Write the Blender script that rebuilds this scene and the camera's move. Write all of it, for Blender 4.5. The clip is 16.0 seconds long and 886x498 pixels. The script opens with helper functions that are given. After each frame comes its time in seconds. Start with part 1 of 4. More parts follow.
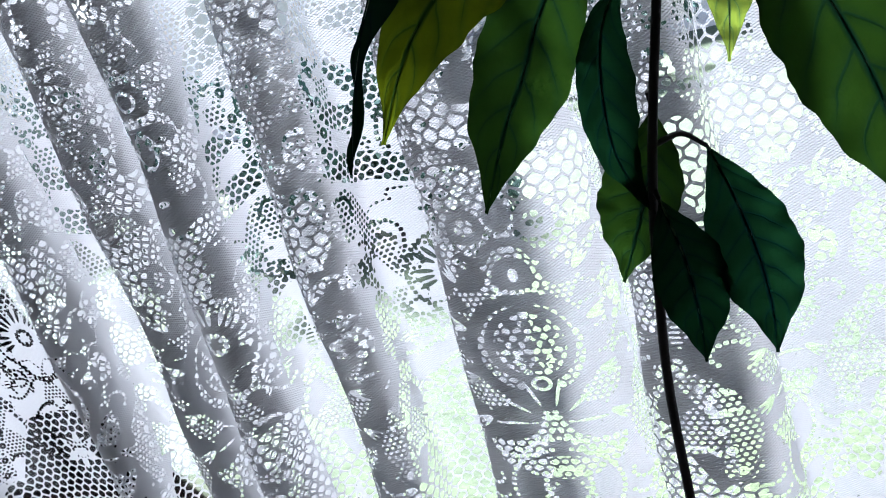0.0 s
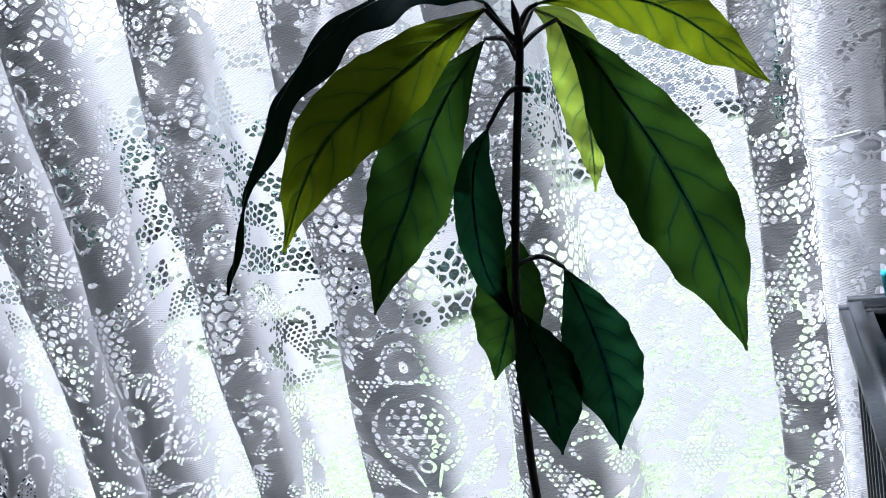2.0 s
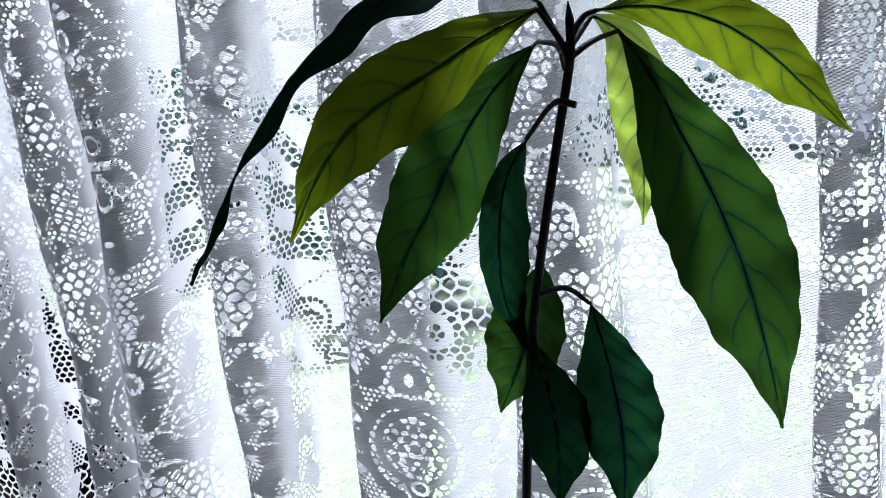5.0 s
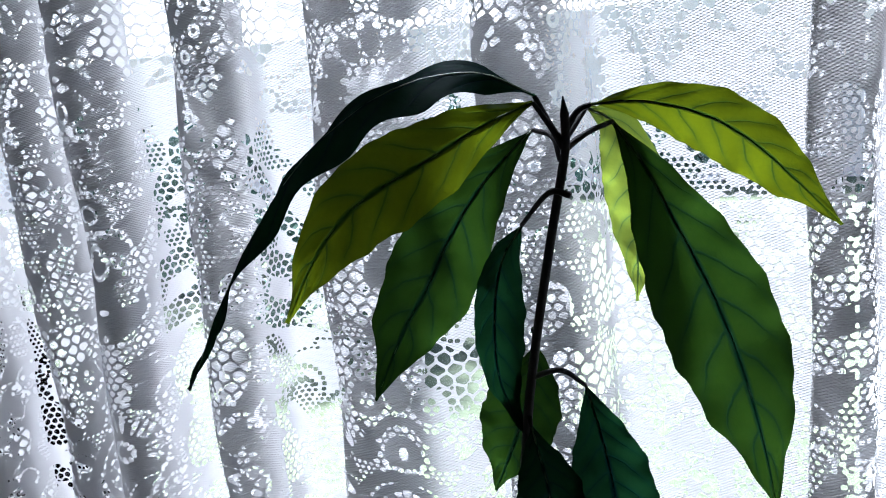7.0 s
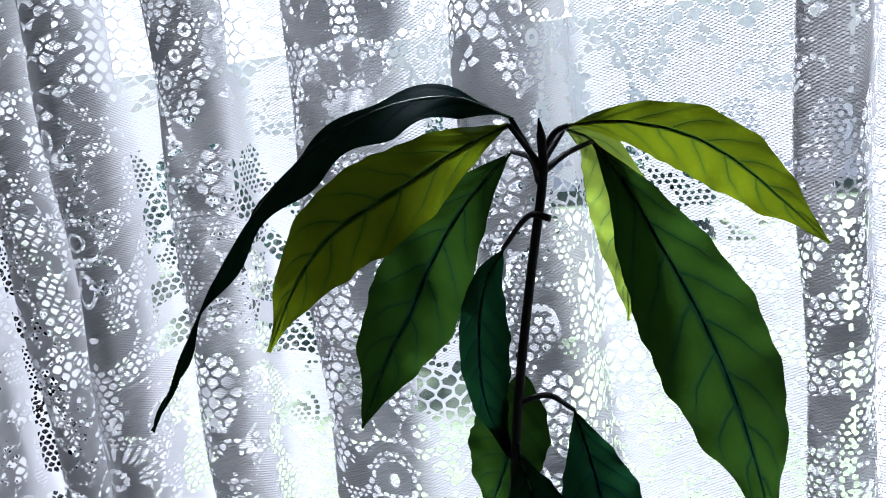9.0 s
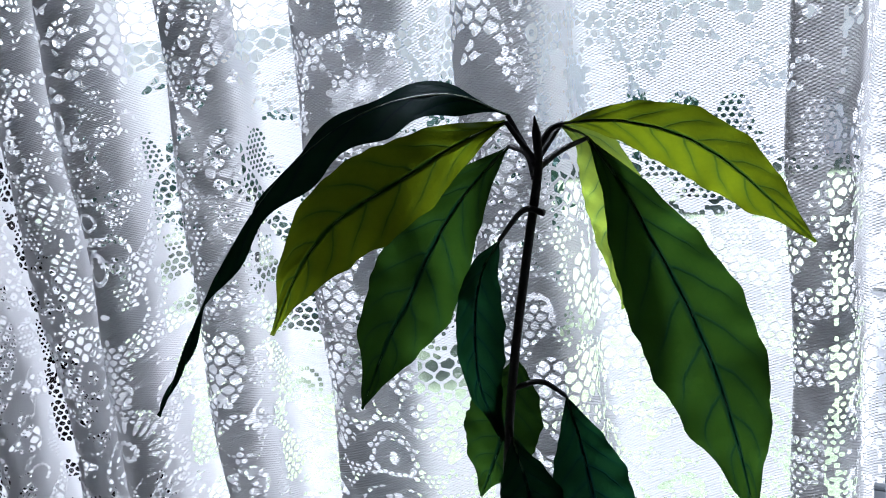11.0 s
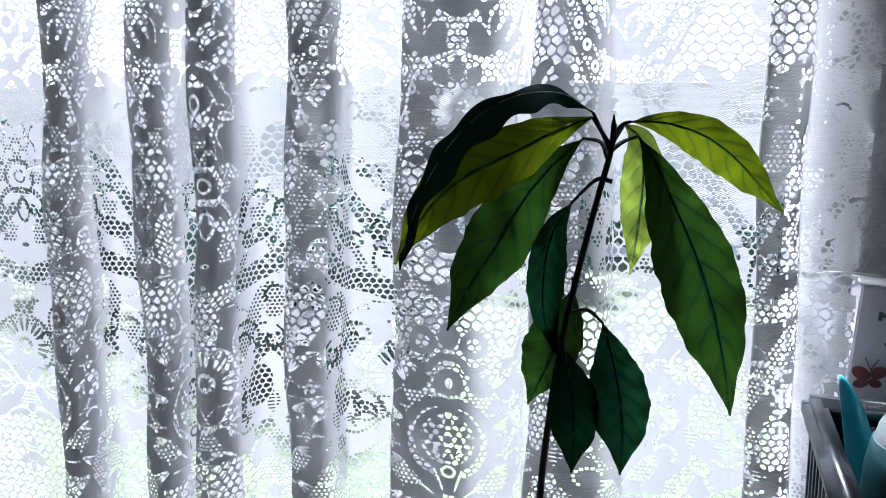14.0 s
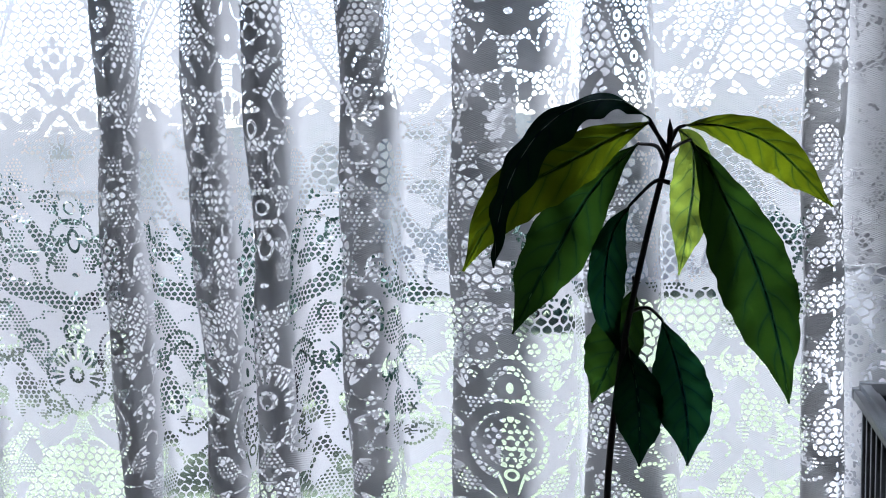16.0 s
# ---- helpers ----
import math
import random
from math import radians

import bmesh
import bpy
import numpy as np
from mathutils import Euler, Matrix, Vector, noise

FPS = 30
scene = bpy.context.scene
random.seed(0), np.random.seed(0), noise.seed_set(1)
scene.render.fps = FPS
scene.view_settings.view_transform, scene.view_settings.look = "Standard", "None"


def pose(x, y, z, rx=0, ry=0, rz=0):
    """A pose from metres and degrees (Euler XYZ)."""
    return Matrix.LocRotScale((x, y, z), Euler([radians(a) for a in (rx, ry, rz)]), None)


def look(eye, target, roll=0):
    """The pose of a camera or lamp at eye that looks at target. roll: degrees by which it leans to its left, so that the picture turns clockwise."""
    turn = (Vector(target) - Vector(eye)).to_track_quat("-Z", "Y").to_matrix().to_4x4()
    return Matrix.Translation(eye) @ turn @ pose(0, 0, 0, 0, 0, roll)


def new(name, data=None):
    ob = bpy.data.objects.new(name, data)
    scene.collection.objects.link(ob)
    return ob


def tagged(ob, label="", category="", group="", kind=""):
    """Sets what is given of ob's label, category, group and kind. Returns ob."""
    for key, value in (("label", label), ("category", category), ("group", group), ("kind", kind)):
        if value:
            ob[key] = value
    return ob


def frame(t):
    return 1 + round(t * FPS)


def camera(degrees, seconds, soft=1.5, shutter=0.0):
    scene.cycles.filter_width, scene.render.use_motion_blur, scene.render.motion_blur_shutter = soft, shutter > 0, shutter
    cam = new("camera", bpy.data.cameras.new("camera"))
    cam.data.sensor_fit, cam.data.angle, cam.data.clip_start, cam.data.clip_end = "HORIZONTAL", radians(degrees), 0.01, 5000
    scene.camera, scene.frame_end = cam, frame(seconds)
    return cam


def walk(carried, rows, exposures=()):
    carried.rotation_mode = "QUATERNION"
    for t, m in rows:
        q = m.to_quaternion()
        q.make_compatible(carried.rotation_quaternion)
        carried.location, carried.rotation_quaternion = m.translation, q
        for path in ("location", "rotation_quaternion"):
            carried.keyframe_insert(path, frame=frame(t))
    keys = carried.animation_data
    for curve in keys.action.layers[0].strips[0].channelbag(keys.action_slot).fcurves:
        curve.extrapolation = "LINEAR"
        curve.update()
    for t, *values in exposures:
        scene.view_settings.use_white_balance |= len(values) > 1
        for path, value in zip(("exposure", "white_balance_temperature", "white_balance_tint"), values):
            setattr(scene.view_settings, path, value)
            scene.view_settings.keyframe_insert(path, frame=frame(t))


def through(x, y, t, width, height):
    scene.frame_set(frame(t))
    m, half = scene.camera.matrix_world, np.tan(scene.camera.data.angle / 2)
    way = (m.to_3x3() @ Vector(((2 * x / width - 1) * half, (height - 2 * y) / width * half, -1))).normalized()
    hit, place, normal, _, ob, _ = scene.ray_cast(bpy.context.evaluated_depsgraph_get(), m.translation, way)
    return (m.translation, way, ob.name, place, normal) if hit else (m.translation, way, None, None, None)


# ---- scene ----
cam = camera(56.1, 16.0, soft=1.0)
METRES, EYE, TILT, LEAN, TURN = 0.5, 1.2, -19.216, 15.855, 16.045
ROWS = [
    (0.0, 0.0, 0.0, 0.0, 0.0, 0.0, -0.0),
    (0.5, 0.0061, -0.0051, 0.0028, -0.65, 0.2, -0.58),
    (1.0, 0.0267, 0.0072, 0.0052, -1.57, 0.83, -1.19),
    (1.5, 0.0345, -0.0247, 0.0079, -2.5, 2.54, -1.95),
    (2.0, 0.0517, -0.086, 0.0276, -2.96, 4.57, -2.83),
    (2.5, 0.0634, -0.1175, 0.0312, -2.9, 6.79, -4.03),
    (3.0, 0.0611, -0.1321, 0.014, -2.04, 8.27, -6.28),
    (3.5, 0.0667, -0.1036, 0.0158, 0.1, 6.17, -8.84),
    (4.0, 0.082, -0.0595, 0.0362, 1.56, 3.85, -11.04),
    (6.5, 0.0887, -0.0308, 0.0615, 1.01, 4.15, -12.04),
    (7.0, 0.0802, -0.0414, 0.0829, 0.8, 6.05, -11.77),
    (7.5, 0.0618, -0.051, 0.0675, 1.2, 6.95, -11.52),
    (8.0, 0.0661, -0.0414, 0.0749, 1.54, 7.29, -11.18),
    (8.5, 0.0886, -0.024, 0.093, 1.85, 6.86, -10.66),
    (11.0, 0.1071, -0.0498, 0.1137, 2.65, 4.14, -11.64),
    (11.5, 0.0728, -0.0412, 0.1097, 1.06, 3.45, -12.13),
    (12.0, 0.0141, -0.0744, 0.0947, -0.85, 3.71, -12.63),
    (12.5, 0.022, -0.0895, 0.0853, -3.2, 4.51, -13.16),
    (13.0, 0.0398, -0.1238, 0.0513, -4.37, 4.93, -13.38),
    (13.5, 0.0393, -0.1783, -0.0005, -5.9, 7.66, -13.91),
    (14.0, -0.0618, -0.2499, -0.073, -7.66, 12.3, -14.39),
    (14.5, -0.1006, -0.2678, -0.109, -7.98, 14.61, -13.6),
    (15.0, -0.1004, -0.2656, -0.1087, -7.59, 14.87, -12.4),
    (15.5, -0.11, -0.2655, -0.1037, -7.72, 14.75, -11.81),
    (16.0, -0.1418, -0.2655, -0.1253, -8.44, 14.78, -11.75),
]
walk(cam, [(t, pose(0, 0, EYE, TILT, LEAN, TURN) @ pose(METRES * x, METRES * y, METRES * z, 90 + pitch, roll, yaw)) for t, x, y, z, yaw, pitch, roll in ROWS],
     exposures=[(0.0, 3.28, 5500, 14), (4.0, 3.45, 5500, 14), (10.8, 3.42, 5500, 14), (13.5, 3.48, 5500, 14), (14.6, 3.05, 5500, 14), (16.0, 3.05, 5500, 14)])

# ---- world and light ----
SUN_ELEVATION, SUN_ROTATION = radians(58), radians(-23)
world = bpy.data.worlds.new("sky")
scene.world = world
world.use_nodes = True
wn = world.node_tree.nodes
wl = world.node_tree.links
sky = wn.new("ShaderNodeTexSky")
sky.sky_type = "NISHITA"
sky.sun_disc = False
sky.sun_elevation, sky.sun_rotation = SUN_ELEVATION, SUN_ROTATION
sky.air_density, sky.dust_density, sky.ozone_density = 1.0, 3.0, 1.0
wl.new(sky.outputs["Color"], wn["Background"].inputs["Color"])
wn["Background"].inputs["Strength"].default_value = 0.05
sun_dir = Vector((math.sin(SUN_ROTATION) * math.cos(SUN_ELEVATION), math.cos(SUN_ROTATION) * math.cos(SUN_ELEVATION), math.sin(SUN_ELEVATION)))
sun_data = bpy.data.lights.new("sun", "SUN")
sun_data.energy, sun_data.angle, sun_data.color = 5.0, radians(9), (1.0, 0.96, 0.9)
sun = new("sun", sun_data)
sun.matrix_world = look(sun_dir * 30, (0, 0, 0))


# ---- materials ----
class Mat:
    """A node material with short-hands for wiring it."""

    def __init__(self, name):
        self.m = bpy.data.materials.new(name)
        self.m.use_nodes = True
        self.t = self.m.node_tree
        self.t.nodes.clear()
        self.out = self.t.nodes.new("ShaderNodeOutputMaterial")

    def n(self, kind, **props):
        node = self.t.nodes.new(kind)
        for key, value in props.items():
            setattr(node, key, value)
        return node

    def put(self, socket, value):
        if isinstance(value, bpy.types.NodeSocket):
            self.t.links.new(value, socket)
        else:
            socket.default_value = value

    def math(self, op, a, b=0.0, c=0.0):
        node = self.n("ShaderNodeMath", operation=op)
        for i, v in enumerate((a, b, c)):
            self.put(node.inputs[i], v)
        return node.outputs[0]

    def mix(self, f, a, b):
        node = self.n("ShaderNodeMix", data_type="RGBA")
        self.put(node.inputs[0], f)
        self.put(node.inputs[6], a)
        self.put(node.inputs[7], b)
        return node.outputs[2]

    def noise(self, scale, detail=4.0, vector=None, rough=0.6):
        node = self.n("ShaderNodeTexNoise")
        node.inputs["Scale"].default_value = scale
        node.inputs["Detail"].default_value = detail
        node.inputs["Roughness"].default_value = rough
        if vector is None:
            vector = self.n("ShaderNodeTexCoord").outputs["Object"]
        self.put(node.inputs["Vector"], vector)
        return node.outputs[0]

    def ramp(self, f, lo, hi):
        node = self.n("ShaderNodeMapRange", interpolation_type="SMOOTHSTEP")
        self.put(node.inputs[0], f)
        node.inputs[1].default_value, node.inputs[2].default_value = lo, hi
        return node.outputs[0]

    def bump(self, height, strength, distance):
        node = self.n("ShaderNodeBump")
        node.inputs["Strength"].default_value, node.inputs["Distance"].default_value = strength, distance
        self.put(node.inputs["Height"], height)
        return node.outputs[0]

    def shader(self, kind, normal=None, **values):
        node = self.n(kind)
        for key, value in values.items():
            self.put(node.inputs[key.replace("_", " ")], value)
        if normal is not None:
            self.put(node.inputs["Normal"], normal)
        return node.outputs[0]

    def blend(self, f, a, b):
        node = self.n("ShaderNodeMixShader")
        self.put(node.inputs[0], f)
        self.put(node.inputs[1], a)
        self.put(node.inputs[2], b)
        return node.outputs[0]

    def done(self, surface):
        self.put(self.out.inputs["Surface"], surface)
        return self.m


def rgb(r, g, b):
    return (r, g, b, 1.0)


def plain(name, dark, light, scale=20.0, roughness=0.5, metallic=0.0, relief=0.2, grain=0.001, specular=0.5):
    """A surface that wanders between two colours at two scales, with fine relief."""
    k = Mat(name)
    broad, fine = k.noise(scale, 4.0), k.noise(scale * 9, 6.0)
    f = k.math("ADD", k.math("MULTIPLY", broad, 0.6), k.math("MULTIPLY", fine, 0.4))
    colour = k.mix(k.ramp(f, 0.3, 0.7), rgb(*dark), rgb(*light))
    rough = k.math("ADD", roughness - 0.1, k.math("MULTIPLY", broad, 0.2))
    return k.done(k.shader("ShaderNodeBsdfPrincipled", normal=k.bump(fine, relief, grain), Base_Color=colour, Roughness=rough, Metallic=metallic))


def lace_cloth(name, white=0.82, through=0.55):
    """White knitted polyester: part diffuse, part translucent, with a weave of tiny gaps."""
    k = Mat(name)
    uv = k.n("ShaderNodeUVMap").outputs[0]
    sep = k.n("ShaderNodeSeparateXYZ")
    k.put(sep.inputs[0], uv)
    wob = k.math("MULTIPLY", k.noise(900.0, 2.0, uv), 0.0009)
    u = k.math("ADD", sep.outputs[0], wob)
    rows = k.math("SINE", k.math("MULTIPLY", k.math("ADD", sep.outputs[1], wob), 2 * math.pi / 0.0012))
    cols = k.math("SINE", k.math("ADD", k.math("MULTIPLY", u, 2 * math.pi / 0.0026), k.math("MULTIPLY", k.math("SIGN", rows), math.pi / 2)))
    weave = k.math("MULTIPLY", k.math("ABSOLUTE", rows), cols)
    patch = k.noise(60.0, 3.0, uv)
    gap = k.math("GREATER_THAN", weave, k.math("ADD", 0.88, k.math("MULTIPLY", patch, 0.3)))
    tone = k.mix(patch, rgb(white * 0.96, white * 0.97, white), rgb(white, white, white * 0.99))
    tone = k.mix(k.math("MULTIPLY", k.math("SUBTRACT", 1.0, k.ramp(k.math("ABSOLUTE", rows), 0.05, 0.75)), 0.32), tone, rgb(white * 0.45, white * 0.46, white * 0.5))
    relief = k.bump(weave, 0.5, 0.0004)
    body = k.blend(through, k.shader("ShaderNodeBsdfDiffuse", normal=relief, Color=tone), k.shader("ShaderNodeBsdfTranslucent", normal=relief, Color=tone))
    return k.done(k.blend(gap, body, k.shader("ShaderNodeBsdfTransparent")))


def leaf_skin(name, through, face, glow=0.6):
    """A leaf with a net of veins: darker veins where light comes through, a waxy face."""
    k = Mat(name)
    uv = k.n("ShaderNodeUVMap").outputs[0]
    sep = k.n("ShaderNodeSeparateXYZ")
    k.put(sep.inputs[0], uv)
    along, across = sep.outputs[0], sep.outputs[1]
    wander = k.math("MULTIPLY", k.math("SUBTRACT", k.noise(3.0, 1.0, uv), 0.5), 0.022)
    side = k.math("ABSOLUTE", across)
    lag = k.math("MULTIPLY", k.math("POWER", side, 1.45), 0.19)
    phase = k.math("ADD", k.math("MULTIPLY", k.math("ADD", k.math("SUBTRACT", along, lag), wander), 8.0), k.math("MULTIPLY", k.math("SIGN", across), 0.2))
    near = k.math("ABSOLUTE", k.math("SUBTRACT", k.math("FRACT", phase), 0.5))
    main = k.math("MULTIPLY", k.math("SUBTRACT", 1.0, k.ramp(near, 0.008, 0.075)), 0.85)
    main = k.math("MULTIPLY", main, k.math("SUBTRACT", 1.0, k.math("MULTIPLY", k.ramp(side, 0.55, 0.98), 0.85)))
    soft = k.math("MULTIPLY", k.math("SUBTRACT", 1.0, k.ramp(near, 0.02, 0.3)), 0.28)
    rib = k.math("SUBTRACT", 1.0, k.ramp(side, 0.015, 0.11))
    net = k.n("ShaderNodeTexVoronoi", feature="DISTANCE_TO_EDGE")
    net.inputs["Scale"].default_value = 420.0
    k.put(net.inputs["Vector"], k.n("ShaderNodeTexCoord").outputs["Object"])
    mesh = k.math("MULTIPLY", k.math("SUBTRACT", 1.0, k.ramp(net.outputs["Distance"], 0.0, 0.16)), 0.07)
    vein = k.math("MINIMUM", k.math("ADD", k.math("MAXIMUM", k.math("MAXIMUM", main, rib), soft), mesh), 1.0)
    blotch = k.ramp(k.noise(38.0, 4.0), 0.3, 0.75)
    lit = k.mix(blotch, rgb(*(c * 0.8 for c in through)), rgb(*(c * 1.15 for c in through)))
    lit = k.mix(vein, lit, rgb(through[0] * 0.2, through[1] * 0.4, through[2] * 0.9 + 0.003))
    skin = k.mix(vein, rgb(*face), rgb(face[0] * 1.4, face[1] * 1.3, face[2] * 1.2))
    relief = k.bump(k.math("SUBTRACT", 0.0, vein), 0.3, 0.0006)
    body = k.blend(glow, k.shader("ShaderNodeBsdfDiffuse", normal=relief, Color=skin), k.shader("ShaderNodeBsdfTranslucent", normal=relief, Color=lit))
    fresnel = k.n("ShaderNodeFresnel")
    fresnel.inputs["IOR"].default_value = 1.12
    gloss = k.shader("ShaderNodeBsdfGlossy", normal=relief, Color=rgb(0.5, 0.55, 0.6), Roughness=0.55)
    return k.done(k.blend(k.math("MINIMUM", fresnel.outputs[0], 0.004), body, gloss))


M_LACE = lace_cloth("white_lace", 0.46, 0.205)
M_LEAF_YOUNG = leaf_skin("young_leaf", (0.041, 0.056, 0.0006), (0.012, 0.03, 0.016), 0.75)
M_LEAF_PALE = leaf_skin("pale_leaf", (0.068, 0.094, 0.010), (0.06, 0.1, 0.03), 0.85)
M_LEAF = leaf_skin("grown_leaf", (0.0100, 0.0262, 0.0026), (0.002, 0.010, 0.011), 0.7)
M_LEAF_OLD = leaf_skin("old_leaf", (0.0038, 0.019, 0.006), (0.0022, 0.009, 0.009), 0.65)
M_STEM = plain("plant_stem", (0.006, 0.006, 0.009), (0.016, 0.013, 0.014), 90, 0.8, relief=0.4)
M_RIB = plain("leaf_rib", (0.02, 0.05, 0.012), (0.04, 0.085, 0.02), 120, 0.5)
M_WALL = plain("painted_plaster", (0.30, 0.30, 0.31), (0.36, 0.36, 0.36), 6, 0.85, relief=0.3, grain=0.002)
M_WHITE = plain("white_gloss_paint", (0.72, 0.72, 0.71), (0.8, 0.8, 0.79), 8, 0.35, relief=0.1)
M_BOARD = plain("dark_stained_wood", (0.03, 0.022, 0.018), (0.06, 0.045, 0.035), 12, 0.5)
M_FLOOR = plain("floor_boards", (0.06, 0.04, 0.03), (0.12, 0.08, 0.05), 5, 0.5)
M_GRASS = plain("lawn_grass", (0.022, 0.034, 0.012), (0.05, 0.066, 0.026), 1.6, 0.9, relief=1.0, grain=0.03)
M_BUSH = plain("shrub_leaves", (0.016, 0.05, 0.036), (0.045, 0.1, 0.065), 9, 0.6)
M_FENCE = plain("pale_fence_paint", (0.68, 0.53, 0.44), (0.80, 0.66, 0.57), 4, 0.85)
M_TUB = plain("dark_plastic", (0.006, 0.008, 0.010), (0.013, 0.016, 0.019), 40, 0.34, relief=0.25)
M_TEAL = plain("teal_film", (0.01, 0.16, 0.22), (0.03, 0.3, 0.38), 30, 0.3)
M_BOTTLE = plain("white_plastic", (0.20, 0.23, 0.235), (0.27, 0.30, 0.30), 30, 0.38, relief=0.1)
# shade on the bottle's lower half, put into a colour
M_SHADE_SLEEVE = plain("teal_shade", (0.012, 0.05, 0.06), (0.02, 0.08, 0.09), 40, 0.4)
M_CAP = plain("white_cap", (0.42, 0.44, 0.44), (0.50, 0.52, 0.52), 30, 0.4, relief=0.1)
M_CARD = plain("printed_card", (0.42, 0.40, 0.43), (0.50, 0.47, 0.51), 30, 0.6, relief=0.1)
M_CARD_EDGE = plain("card_edge", (0.3, 0.3, 0.3), (0.36, 0.36, 0.36), 60, 0.6)
M_INK = plain("slate_ink", (0.02, 0.05, 0.065), (0.03, 0.07, 0.085), 200, 0.5)
M_ROSE = plain("maroon_ink", (0.08, 0.012, 0.014), (0.14, 0.02, 0.02), 300, 0.5)
M_MAROON = plain("maroon_card", (0.05, 0.008, 0.02), (0.08, 0.012, 0.03), 60, 0.5)
M_POT = plain("terracotta", (0.3, 0.13, 0.08), (0.42, 0.2, 0.12), 20, 0.8)
M_SOIL = plain("soil", (0.02, 0.014, 0.01), (0.05, 0.035, 0.025), 120, 0.95, relief=1.0, grain=0.004)


# ---- mesh helpers ----
def link(name, bm, material, parent=None, label="", smooth=True):
    mesh = bpy.data.meshes.new(name)
    bm.to_mesh(mesh)
    bm.free()
    mesh.materials.append(material)
    if smooth:
        mesh.polygons.foreach_set("use_smooth", [True] * len(mesh.polygons))
    ob = new(name, mesh)
    if parent is not None:
        ob.parent = parent
    return tagged(ob, label)


part = link


def empty(name, at=(0, 0, 0)):
    ob = new(name)
    ob.empty_display_size = 0.05
    ob.location = at
    return ob


def block(bm, x0, x1, y0, y1, z0, z1, bevel=0.0):
    made = bmesh.ops.create_cube(bm, size=1.0, matrix=Matrix.Translation(((x0 + x1) / 2, (y0 + y1) / 2, (z0 + z1) / 2)) @ Matrix.Diagonal((x1 - x0, y1 - y0, z1 - z0, 1)))
    if bevel:
        edges = list({e for v in made["verts"] for e in v.link_edges})
        bmesh.ops.bevel(bm, geom=edges, offset=bevel, segments=2, affect="EDGES")
    return bm


def box_mesh(x0, x1, y0, y1, z0, z1, bevel=0.0):
    return block(bmesh.new(), x0, x1, y0, y1, z0, z1, bevel)


def curve_points(points, steps):
    """A Catmull-Rom line through the points."""
    p = np.array(points, float)
    p = np.vstack([2 * p[0] - p[1], p, 2 * p[-1] - p[-2]])
    out = []
    for i in range(1, len(p) - 2):
        for k in range(steps):
            t = k / steps
            out.append(0.5 * (2 * p[i] + (p[i + 1] - p[i - 1]) * t + (2 * p[i - 1] - 5 * p[i] + 4 * p[i + 1] - p[i + 2]) * t * t + (3 * p[i] - p[i - 1] - 3 * p[i + 1] + p[i + 2]) * t ** 3))
    out.append(p[-2])
    return np.array(out)


def tube(bm, line, radii, sides=8):
    """A closed tube along a line, with a radius for each of its points."""
    rings, side = [], None
    for i, p in enumerate(line):
        way = Vector(line[min(i + 1, len(line) - 1)] - line[max(i - 1, 0)]).normalized()
        side = way.orthogonal() if side is None else side - way * side.dot(way)
        side.normalize()
        other = way.cross(side)
        rings.append([bm.verts.new(Vector(p) + float(radii[i]) * (math.cos(2 * math.pi * k / sides) * side + math.sin(2 * math.pi * k / sides) * other)) for k in range(sides)])
    for a, b in zip(rings, rings[1:]):
        for k in range(sides):
            bm.faces.new((a[k], a[(k + 1) % sides], b[(k + 1) % sides], b[k]))
    bm.faces.new(rings[0][::-1])
    bm.faces.new(rings[-1])
    return bm


def lathe(bm, profile, centre, sides=32):
    """A turned body from (radius, height) pairs."""
    rings = [[bm.verts.new((centre[0] + r * math.cos(2 * math.pi * k / sides), centre[1] + r * math.sin(2 * math.pi * k / sides), centre[2] + h)) for k in range(sides)] for r, h in profile]
    for a, b in zip(rings, rings[1:]):
        for k in range(sides):
            bm.faces.new((a[k], a[(k + 1) % sides], b[(k + 1) % sides], b[k]))
    bm.faces.new(rings[0][::-1])
    bm.faces.new(rings[-1])
    return bm


# ---- the room ----
WALL_Y0, WALL_Y1 = 0.405, 0.475
OPEN_X0, OPEN_X1, OPEN_Z0, OPEN_Z1 = -0.95, 0.113, 0.62, 2.1
bm = bmesh.new()
block(bm, -1.9, OPEN_X0, WALL_Y0, WALL_Y1, 0, 2.5)
block(bm, OPEN_X1, 1.6, WALL_Y0, WALL_Y1, 0, 2.5)
block(bm, OPEN_X0, OPEN_X1, WALL_Y0, WALL_Y1, 0, OPEN_Z0)
block(bm, OPEN_X0, OPEN_X1, WALL_Y0, WALL_Y1, OPEN_Z1, 2.5)
tagged(link("wall_window", bm, M_WALL, smooth=False), "painted plaster wall round the window opening", "wall", kind="structure")
tagged(link("wall_left", box_mesh(-2.0, -1.9, -2.6, WALL_Y1, 0, 2.5), M_WALL, smooth=False), "plain painted plaster side wall", "wall", kind="structure")
tagged(link("wall_right", box_mesh(1.6, 1.7, -2.6, WALL_Y1, 0, 2.5), M_WALL, smooth=False), "plain painted plaster side wall", "wall", kind="structure")
tagged(link("wall_back", box_mesh(-2.0, 1.7, -2.7, -2.6, 0, 2.5), M_WALL, smooth=False), "plain painted plaster back wall", "wall", kind="structure")
tagged(link("floor", box_mesh(-2.0, 1.7, -2.7, WALL_Y1, -0.1, 0), M_FLOOR, smooth=False), "brown wooden floor of the room", "floor", kind="structure")
tagged(link("ceiling", box_mesh(-2.0, 1.7, -2.7, WALL_Y1, 2.5, 2.6), M_WALL, smooth=False), "plain painted ceiling", "ceiling", kind="structure")
